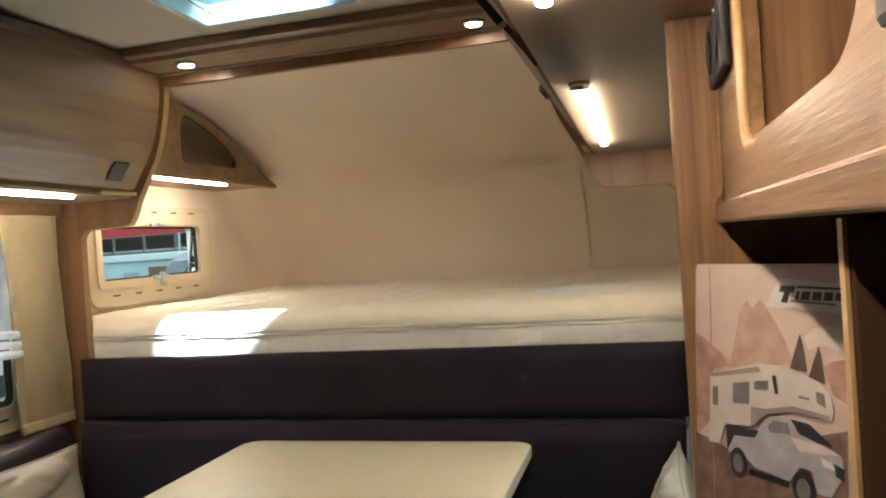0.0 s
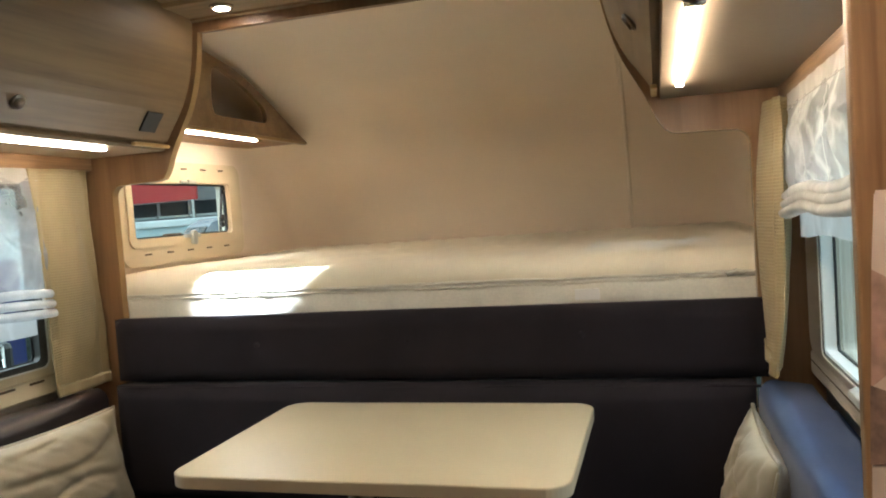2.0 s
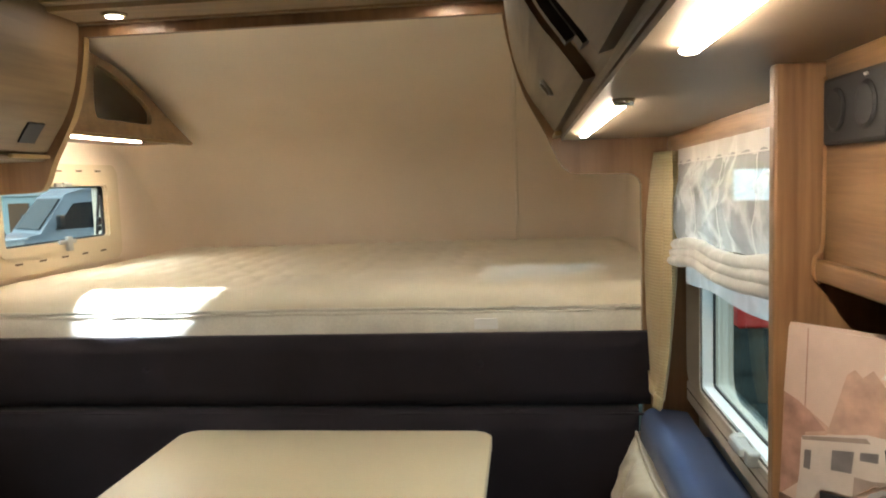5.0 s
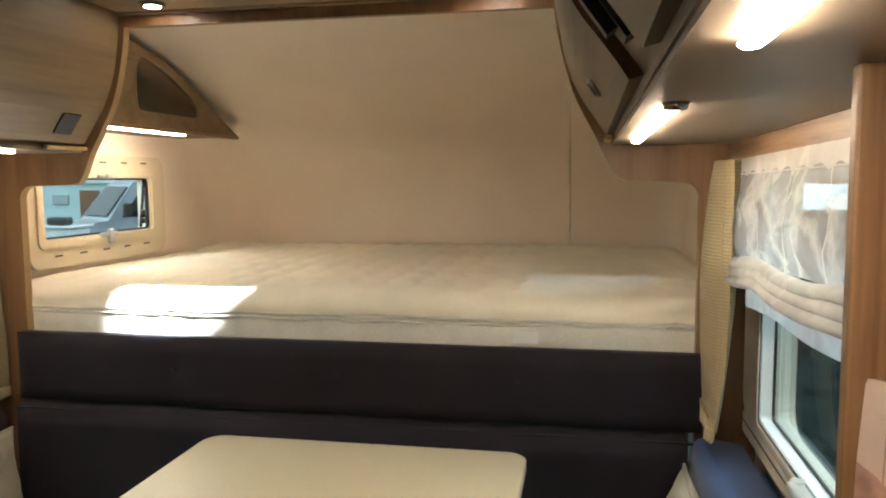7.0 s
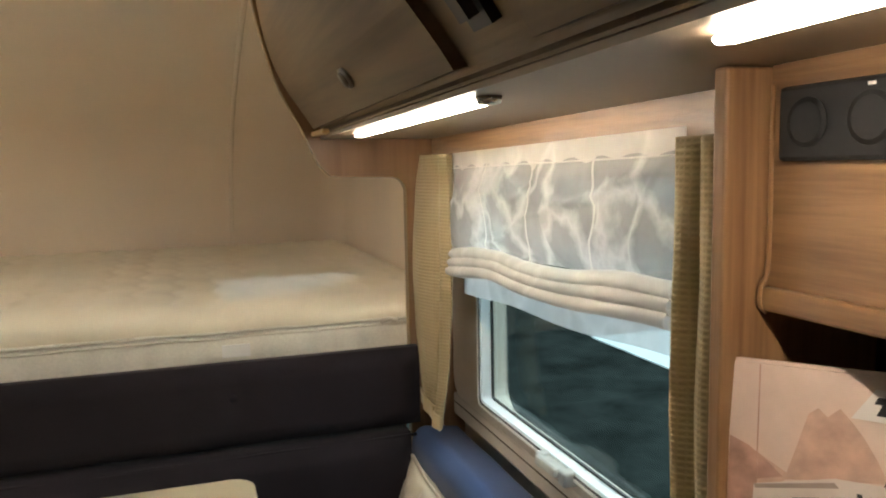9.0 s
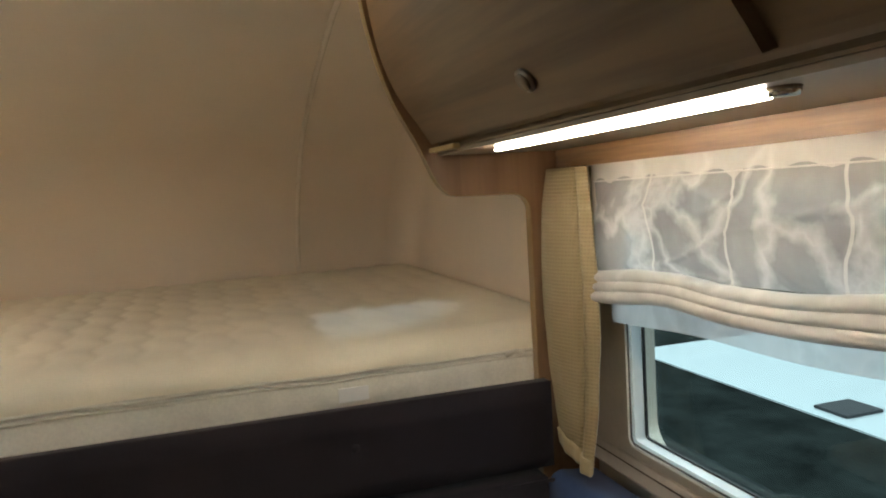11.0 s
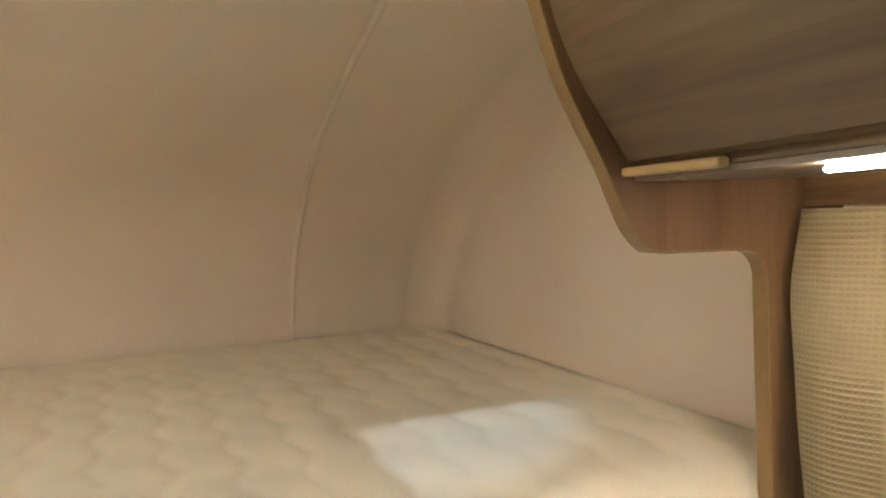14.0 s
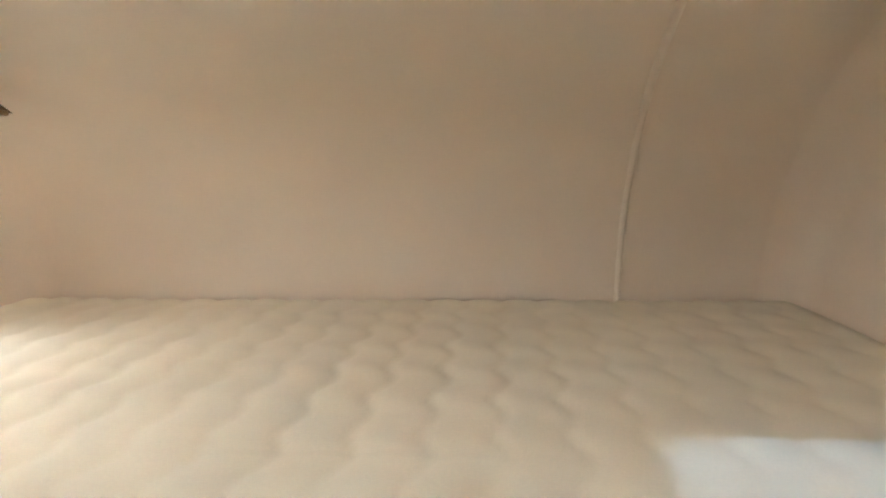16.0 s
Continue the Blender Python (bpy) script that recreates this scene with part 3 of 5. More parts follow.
strip_lamp(-0.785, 4.06, 4.79, 1.504, True, "lit slim LED strip lamp under the overhead cabinet")

# ---------- alcove shelf ----------
shelf = thing("corner_shelf", (-0.9, 5.5, 1.60), "oak corner shelf with an open cubby under the alcove roof", "shelf")
edge = spline([(5.025, 1.898), (5.2, 1.892), (5.386, 1.862), (5.533, 1.833), (5.65, 1.790), (5.776, 1.738), (5.912, 1.675), (6.085, 1.600)], 4)
hole = spline([(5.362, 1.815), (5.348, 1.74), (5.352, 1.668), (5.38, 1.655), (5.5, 1.655), (5.70, 1.655), (5.732, 1.672), (5.722, 1.71), (5.66, 1.745), (5.55, 1.79), (5.43, 1.825), (5.385, 1.832)], 3)
bm = plate(bmesh.new(), [(5.025, 1.600)] + edge[0:-1] + [(6.09, 1.600)], [hole], "x", -0.795, -0.777)
part("front_panel", bm, OAK_X, shelf, "oak front with a rounded opening")
part("bottom_board", boxes((-AW + 0.002, -0.797, 5.024, 6.06, 1.600, 1.616)), OAK_Y, shelf)
part("back_board", boxes((-AW + 0.002, -AW + 0.012, 5.024, 5.95, 1.617, 1.80)), OAK_DIV, shelf)
part("lip", boxes((-0.799, -0.772, 5.025, 6.07, 1.592, 1.604, 0.004)), EDGE, shelf, "rounded lower edge")
strip_lamp(-0.84, 5.20, 5.745, 1.5995, False, "lit slim LED strip lamp under the corner shelf", lambda bm: bm)

# ---------- bed ----------
X0M, X1M, Y0M, Y1M = -1.0735, 1.0735, 5.024, FAR - 0.018


def quilt(x, y):
    """Height of the quilted top: wavy stitch lines that run to the nose of the cabin."""
    w = x + 0.010 * math.sin(math.tau * y / 0.175) + 0.004 * math.sin(math.tau * y / 0.37 + 1)
    a = abs(math.sin(math.pi * w / 0.098))
    b = 0.5 + 0.5 * math.sin(math.tau * y / 0.175 + (1.3 if int(math.floor(w / 0.098)) % 2 else 0.4))
    return 0.0047 * a ** 0.6 + 0.0025 * a * b + 0.004 * (noise.noise((x * 3, y * 3, 0.3)))


def mattress_top(u, v):
    """From the front seam over the rolled edge and across the top."""
    x = X0M + (X1M - X0M) * u
    if v < 0.12:
        a = radians(90 * v / 0.12)
        y, z = Y0M - 0.004 + 0.085 * (1 - math.cos(a)) ** 1.15, BED_TOP - 0.062 + 0.057 * math.sin(a) ** 0.9
        q = 0.35 * math.sin(a)
        y += 0.004 * noise.noise((x * 6, z * 20, 2.0)) * (1 - math.sin(a))
    else:
        k = (v - 0.12) / 0.88
        y, z, q = Y0M + 0.081 + (Y1M - Y0M - 0.081) * k, BED_TOP - 0.005, min(1.0, 0.35 + k * 12)
    s = min(abs(x - X0M), abs(X1M - x))
    drop = 0.007 * (1 - min(1.0, s / 0.05)) ** 2
    sag = 0.006 * math.sin(x * 5.2 + 1) * (1 if v < 0.3 else 0.4)
    return (x, y, z + q * quilt(x, y) * min(1.0, s / 0.04) - drop + 0.4 * sag + 0.002)


bed = thing("mattress", (0, 5.7, 0.95), "cream quilted foam mattress in the alcove with wavy stitching", "mattress")
part("quilted_top", sheet(bmesh.new(), mattress_top, 230, 150), MATTRESS, bed, "", True)


def border(u, v):
    x = X0M + (X1M - X0M) * u
    z = 0.951 + 0.098 * v
    bulge = 0.006 * math.sin(math.pi * v) + 0.006 * noise.noise((x * 7, z * 14, 1.0)) - 0.006 * abs(math.sin(math.pi * x / 0.125)) ** 6 * 0.6
    return (x, Y0M + 0.003 - bulge, z)


part("border", sheet(bmesh.new(), border, 220, 10), BORDER, bed, "greyish stitched border", True)
part("core", boxes((X0M + 0.01, X1M - 0.01, Y0M + 0.012, Y1M - 0.01, 0.952, BED_TOP - 0.045)), MATTRESS, bed)
for z, r in ((1.053, 0.005), (1.040, 0.004)):
    path = [(X0M + (X1M - X0M) * i / 60, Y0M - 0.0005 + 0.002 * noise.noise((i * 0.5, z * 9, 0)), z + 0.006 * noise.noise((i * 0.21, 3.0, z * 0.2))) for i in range(61)]
    part("piping", tube(bmesh.new(), path, r, 8), PIPING, bed, "stitched piping", True)
bm = boxes((0.487, 0.552, 5.0125, 5.016, 0.992, 1.022))
part("care_label", bm, WHITE, bed, "white sewn-in care label")
bm = bmesh.new()
tube(bm, [(0.872, 5.014, 1.046), (0.895, 5.011, 1.054), (0.915, 5.013, 1.048)], 0.006, 8)
part("zip_pull", bm, PIPING, bed, "zip end", True)

# ---------- bed window ----------
bw = thing("window_1", (-AW, 5.54, 1.12), "small ivory-framed hinged window in the alcove wall", "window", kind="structure")
bm = plate(bmesh.new(), rounded(5.155, 5.945, 1.135, 1.515, 0.05), [rounded(BWY0, BWY1, BWZ0, BWZ1, 0.018)], "x", -AW + 0.001, -AW + 0.022)
frame_ob = part("window_frame", bm, WFRAME, bw, "ivory plastic frame")
bm = plate(bmesh.new(), rounded(5.19, 5.905, 1.20, 1.465, 0.03), [rounded(BWY0 - 0.004, BWY1 + 0.004, BWZ0 - 0.004, BWZ1 + 0.004, 0.018)], "x", -AW + 0.023, -AW + 0.030)
part("inner_moulding", bm, WFRAME, bw)
bm = plate(bmesh.new(), rounded(BWY0, BWY1, BWZ0, BWZ1, 0.018), [rounded(BWY0 + 0.008, BWY1 - 0.010, BWZ0 + 0.006, BWZ1 - 0.006, 0.012)], "x", -AW + 0.002, -AW + 0.012)
part("gasket", bm, GASKET, bw, "black rubber gasket")
bm = boxes((-AW - 0.004, -AW + 0.001, BWY0 + 0.002, BWY1 - 0.002, BWZ0 + 0.002, BWZ1 - 0.002))
ob = part("pane", bm, PANE, bw, "clear pane")
ob.visible_shadow = False
for z in (1.172, 1.487):
    for k in range(5):
        y = 5.27 + k * 0.128
        part("vent_slot", boxes((-AW + 0.0205, -AW + 0.0235, y, y + 0.038, z, z + 0.006)), SLOT, frame_ob)
for z0, z1 in ((1.196, 1.250), (1.430, 1.448)):
    bm = boxes((-AW + 0.024, -AW + 0.040, 5.50, 5.60, max(z0, 1.222), max(z0, 1.222) + 0.016, 0.005), (-AW + 0.030, -AW + 0.046, 5.538, 5.568, z0, z1, 0.005))
    part("latch", bm, CLEAR, bw, "clear plastic latch")

stay = part("stay_arm", tube(bmesh.new(), [(-1.0685, 5.824, 1.424), (-1.068, 5.808, 1.34), (-1.0685, 5.790, 1.240)], 0.006, 8), BLACK, bw, "black stay arm", True)
for y, z, r in ((5.820, 1.405, 0.012), (5.799, 1.292, 0.018), (5.795, 1.264, 0.012)):
    bm = bmesh.new()
    disc(bm, (-1.064, y, z), (1, 0, 0), r, 0.010, 18, r * 0.8)
    part("stay_knob", bm, BLACK, stay, "black clamp knob", True)

# ---------- upholstery ----------


def cushion(bm, x0, x1, y0, y1, z0, z1, r=0.03, puff=0.008, dents=()):
    """A firm cushion whose front (lowest y) swells and dips at its buttons."""
    nx, nz = max(8, int((x1 - x0) / 0.03)), max(8, int((z1 - z0) / 0.02))

    def f(u, v):
        x, z = x0 + (x1 - x0) * u, z0 + (z1 - z0) * v
        ex, ez = min(x - x0, x1 - x), min(z - z0, z1 - z)
        rx, rz = max(0.0, 1 - ex / r), max(0.0, 1 - ez / r)
        y = y0 + r * (1 - math.sqrt(max(0.0, 1 - min(1.0, rx * rx + rz * rz))))
        y -= puff * math.sin(math.pi * u) ** 0.4 * math.sin(math.pi * v) ** 0.6 if 0 < u < 1 and 0 < v < 1 else 0
        y += 0.002 * noise.noise((x * 5, z * 9, 4))
        for dx, dz in dents:
            y += 0.016 * math.exp(-((x - dx) ** 2 + (z - dz) ** 2) / 0.0011)
        return (x, min(y, y1), z)
    sheet(bm, f, nx, nz)
    box(bm, x0 + 0.001, x1 - 0.001, y0 + r, y1, z0 + 0.001, z1 - 0.001)
    return bm


BUTTONS = ((-0.449, 0.900), (0.028, 0.907), (0.505, 0.910))
upper = thing("bed_edge_cushion", (0, 4.97, 0.79), "long charcoal upholstered panel with three buttons below the mattress", "cushion")
part("cover", cushion(bmesh.new(), -0.952, 0.957, 4.942, 4.997, 0.792, 0.988, 0.022, 0.006, BUTTONS), CHARCOAL, upper, "", True)
for bx, bz in BUTTONS:
    bm = bmesh.new()
    disc(bm, (bx, 4.957, bz), (0, -1, 0), 0.013, 0.008, 20, 0.009)
    part("button", bm, CHARCOAL, upper, "covered button", True)
backrest = thing("dinette_back_cushion", (0, 4.93, 0.45), "charcoal upholstered dinette back cushion behind the table", "cushion")
part("cover", cushion(bmesh.new(), -0.93, 0.92, 4.885, 4.997, 0.44, 0.788, 0.035, 0.012), CHARCOAL, backrest, "", True)
part("piping", tube(bmesh.new(), [(-0.915 + 1.845 * i / 40, 4.912, 0.781 + 0.0015 * math.sin(i)) for i in range(41)], 0.004, 6), CHARCOAL, backrest, "sewn top seam", True)


def side_backrest(side, mat, label):
    b = thing("side_backrest", (side * 1.0, 4.4, 0.45), label, "backrest", "side backrests")
    bm = bmesh.new()

    def f(u, v):
        y = 3.86 + 1.08 * u if side > 0 else 3.70 + 1.175 * u
        a = v * 3
        if a < 1:
            x, z = 0.925, 0.45 + 0.30 * a
        elif a < 2:
            k = radians(90 * (a - 1))
            x, z = 0.925 + 0.04 * (1 - math.cos(k)), 0.75 + 0.04 * math.sin(k)
        else:
            x, z = 0.965 + (W - 0.042 - 0.965) * (a - 2), 0.79 - 0.012 * (a - 2)
        z += 0.006 * noise.noise((y * 4, a, side * 3.0)) * (a > 0.4)
        x += 0.006 * noise.noise((y * 6, z * 6, side * 1.0)) * (a < 2)
        return (side * x, y, z)
    sheet(bm, f, 40, 24)
    ob = part("cover", bm, mat, b, "", True)
    part("filling", boxes((min(side * 0.94, side * (W - 0.003)), max(side * 0.94, side * (W - 0.003)), 3.87 if side > 0 else 3.71, 4.87, 0.45, 0.735)), mat, b)
    return b


side_backrest(1, NAVY, "blue upholstered backrest below the window")
side_backrest(-1, LEATHER, "dark brown leatherette backrest below the window")


def bench(side):
    x0, x1 = sorted((side * 0.60, side * (W - 0.004)))
    y0 = 3.83 if side > 0 else 3.70
    b = thing("dinette_bench", (side * 0.84, 4.3, 0), "dinette bench with a charcoal seat cushion on an oak base", "bench", "dinette benches")
    part("base", boxes((x0, x1, y0, 4.99, 0.0, 0.32)), OAK_Z, b, "oak veneer base")
    part("seat", boxes((x0, x1, y0, 4.88, 0.325, 0.445, 0.03, 3)), CHARCOAL, b, "charcoal seat cushion", True)
    return b


bench(1), bench(-1)
b = thing("front_bench", (0.0, 4.7, 0), "charcoal seat across the front of the dinette", "bench")
part("base", boxes((-0.595, 0.595, 4.60, 4.99, 0.0, 0.32)), OAK_Z, b)
part("seat", boxes((-0.595, 0.595, 4.50, 4.88, 0.325, 0.445, 0.03, 3)), CHARCOAL, b, "", True)

# ---------- table ----------
table = thing("dinette_table", (0.11, 4.6, 0), "cream laminate dinette table with rounded corners", "table")
TX0, TX1, TY0, TY1 = -0.305, 0.533, 4.300, 4.878
bm = plate(bmesh.new(), rounded(TX0, TX1, TY0, TY1, 0.05, 8), [], "z", 0.722, 0.748)
top = part("tabletop", bm, TABLE, table, "cream laminate top")
bm = plate(bmesh.new(), rounded(TX0 - 0.003, TX1 + 0.003, TY0 - 0.003, TY1 + 0.003, 0.053, 8), [rounded(TX0 + 0.0005, TX1 - 0.0005, TY0 + 0.0005, TY1 - 0.0005, 0.0495, 8)], "z", 0.7225, 0.7465)
part("edge_band", bm, TABLE_EDGE, table, "rounded edge band")
part("rail", boxes((-0.22, 0.45, 4.40, 4.46, 0.690, 0.7215), (-0.22, 0.45, 4.74, 4.80, 0.690, 0.7215)), DARKGREY, table, "grey support rail")
bm = bmesh.new()
disc(bm, (0.02, 4.56, 0.03), (0, 0, 1), 0.032, 0.66, 28)
part("column", bm, CHROME, table, "metal column leg", True)
bm = bmesh.new()
disc(bm, (0.02, 4.56, 0.0), (0, 0, 1), 0.16, 0.03, 36, 0.13)
part("foot", bm, DARKGREY, table, "round foot", True)


# ---------- loose cushions ----------
def pillow(name, m, w, h, d, label, seed):
    """A soft square cushion with pinched corners and pulled creases, w by h, lying in its own x-z plane."""
    bm = bmesh.new()

    def surf(sgn):
        def f(u, v):
            a, b = 2 * u - 1, 2 * v - 1
            e = (1 - abs(a) ** 2.6) * (1 - abs(b) ** 2.6)
            pin = 1 - 0.09 * (1 - a * a) * abs(b) ** 3 - 0.0 * a
            pin2 = 1 - 0.09 * (1 - b * b) * abs(a) ** 3
            t = d * 0.5 * max(0.0, e) ** 0.5
            n1 = noise.noise((a * 1.6 + seed, b * 1.6, sgn)) * 0.5 + noise.noise((a * 4 + b * 2 + seed, b * 3, sgn * 2)) * 0.35
            c1, c2 = noise.noise((a * 1.1 - b * 1.5 + seed, b * 0.9 + a, 5.0 + sgn)), noise.noise((a * 3.2 + b * 2.4 + seed, b * 1.5 - a, 9.0 + sgn))
            t *= 1 - 0.15 * math.exp(-(c1 / 0.14) ** 2) - 0.05 * math.exp(-(c2 / 0.10) ** 2) + 0.30 * n1 + 0.025 * noise.noise((a * 9 + seed, b * 7 + a * 4, sgn * 3))
            return m @ Vector((a * w / 2 * pin2, sgn * t, b * h / 2 * pin))
        return f
    sheet(bm, surf(1), 64, 64), sheet(bm, surf(-1), 64, 64)
    bmesh.ops.remove_doubles(bm, verts=bm.verts, dist=1e-4)
    r = thing(name, m.translation, label, "cushion", "loose cushions")
    part("cover", bm, PILLOW, r, "", True)
    rim = []
    for k in range(81):
        s = k / 80 * 4
        a, b = ((-1 + 2 * s, -1), (1, -1 + 2 * (s - 1)), (1 - 2 * (s - 2), 1), (-1, 1 - 2 * (s - 3)))[min(int(s), 3)]
        pin, pin2 = 1 - 0.09 * (1 - a * a) * abs(b) ** 3, 1 - 0.09 * (1 - b * b) * abs(a) ** 3
        rim.append(m @ Vector((a * w / 2 * pin2, 0, b * h / 2 * pin)))
    part("piping", tube(bmesh.new(), rim, 0.005, 6), PILLOW, r, "sewn edge", True)
    return r


pillow("cushion", pose(-0.862, 4.50, 0.580, -14, 3, 90), 0.72, 0.36, 0.15, "beige satin cushion leaning on the bench backrest", 1.0)
pillow("cushion", pose(0.872, 4.645, 0.575, 10, 0, 90), 0.42, 0.36, 0.12, "cream cushion with a sewn edge leaning in the bench corner", 4.0)

# ---------- side windows ----------


def side_window(side, name, label):
    rr = 0.016 if side > 0 else 0.022
    ry, rb = (0.014, 0.012) if side > 0 else (0.026, 0.018)
    w = thing(name, (side * W, (WY0 + WY1) / 2, WZ0), label, "window", kind="structure")
    fy0, fy1, fz0, fz1 = WY0 - 0.05, WY1 + (0.20 if side > 0 else 0.075), WZ0 - 0.03, WZ1 + 0.018
    bm = plate(bmesh.new(), rounded(fy0, fy1, fz0, fz1, 0.05), [rounded(WY0 - 0.006, WY1 + 0.006, WZ0 - 0.005, WZ1 + 0.001, rr + 0.004)], "x", side * (W - 0.036), side * (W - 0.001))
    part("window_frame", bm, WFRAME if side < 0 else GREYWALL, w, "moulded inner frame")
    bm = plate(bmesh.new(), rounded(WY0 - 0.005, WY1 + 0.005, WZ0 - 0.004, WZ1, rr + 0.003), [rounded(WY0 + 0.022, WY1 - ry, WZ0 + rb, WZ1 - 0.022, rr * 0.75)], "x", side * (W - 0.042), side * (W - 0.014))
    part("sash", bm, ALU if side > 0 else DARKGREY, w, "white acrylic sash edge" if side > 0 else "dark grey sash edge")
    # the light caught on the frame's lip is put in as a white ring
    bm = plate(bmesh.new(), rounded(WY0 - 0.0055, WY1 + 0.0055, WZ0 - 0.0045, WZ1 + 0.0005, rr + 0.0045), [rounded(WY0 - 0.001, WY1 + 0.001, WZ0, WZ1 - 0.004, rr)], "x", side * (W - 0.0465), side * (W - 0.0425))
    part("lip", bm, WHITE, w, "thin lip, whitened where it catches light")
    bm = plate(bmesh.new(), rounded(WY0 + 0.001, WY1 - 0.001, WZ0 + 0.002, WZ1 - 0.006, rr), [rounded(WY0 + 0.008, WY1 - 0.004, WZ0 + 0.005, WZ1 - 0.014, rr * 0.85)], "x", side * (W - 0.0450), side * (W - 0.0425))
    part("seal", bm, DARKGREY, w, "grey seal strip")
    bm = plate(bmesh.new(), rounded(WY0 + 0.020, WY1 - ry + 0.001, WZ0 + rb - 0.001, WZ1 - 0.020, rr * 0.76), [rounded(WY0 + 0.027, WY1 - ry - 0.005, WZ0 + rb + 0.004, WZ1 - 0.030, rr * 0.6)], "x", side * (W - 0.0185), side * (W - 0.0135))
    part("gasket", bm, GASKET, w, "dark gasket")
    ob = part("pane", boxes((*sorted((side * (W - 0.013), side * (W - 0.008))), WY0 - 0.028, WY1 + 0.028, WZ0 - 0.023, WZ1 + 0.023)), PANE, w, "clear pane")
    ob.visible_shadow = False
    bm = boxes((*sorted((side * (W - 0.060), side * (W - 0.035))), 4.33, 4.44, WZ0 - 0.012, WZ0 + 0.008, 0.005), (*sorted((side * (W - 0.075), side * (W - 0.058))), 4.345, 4.425, WZ0 - 0.004, WZ0 + 0.014, 0.006),
               (*sorted((side * (W - 0.065), side * (W - 0.035))), 4.325, 4.350, WZ0 - 0.016, WZ0 + 0.012, 0.005), (*sorted((side * (W - 0.065), side * (W - 0.035))), 4.42, 4.445, WZ0 - 0.016, WZ0 + 0.012, 0.005))
    part("latch", bm, CLEAR, w, "clear plastic latch")
    bm = boxes((*sorted((side * (W - 0.034), side * (W - 0.002))), fy0 - 0.05, WY1 + 0.212, 0.795, fz0 - 0.002, 0.006))
    sill = part("window_sill", bm, WFRAME if side < 0 else GREYWALL, w, "moulded ledge below the window")
    for k in range(8 if side < 0 else 0):
        y = 3.98 + k * 0.105
        part("vent_slot", boxes((*sorted((side * (W - 0.0365), side * (W - 0.033))), y, y + 0.052, 0.838, 0.845)), SLOT, sill)
    if side > 0:
        groove = tube(bmesh.new(), [(W - 0.0345, fy0 - 0.04, fz0 - 0.024), (W - 0.0345, WY1 + 0.20, fz0 - 0.024)], 0.0016, 6)
        part("groove", groove, SLOT, sill, "dark groove along the ledge")
    return w


side_window(1, "window_2", "hinged acrylic side window with a white sash above the bench")
side_window(-1, "window_3", "hinged acrylic side window with an ivory ledge above the bench")

# valance boards above the windows
for s in (-1, 1):
    bm = boxes((*sorted((s * 1.012, s * 1.03)), 3.80, FRONT - 0.002, 1.463, 1.5035))
    for v in bm.verts:
        v.co.z += 0.012 * (4.85 - v.co.y) * (v.co.z > 1.5)
    solo("trim_valance", bm, OAK_Y, "oak valance board above the window", "trim", kind="structure")


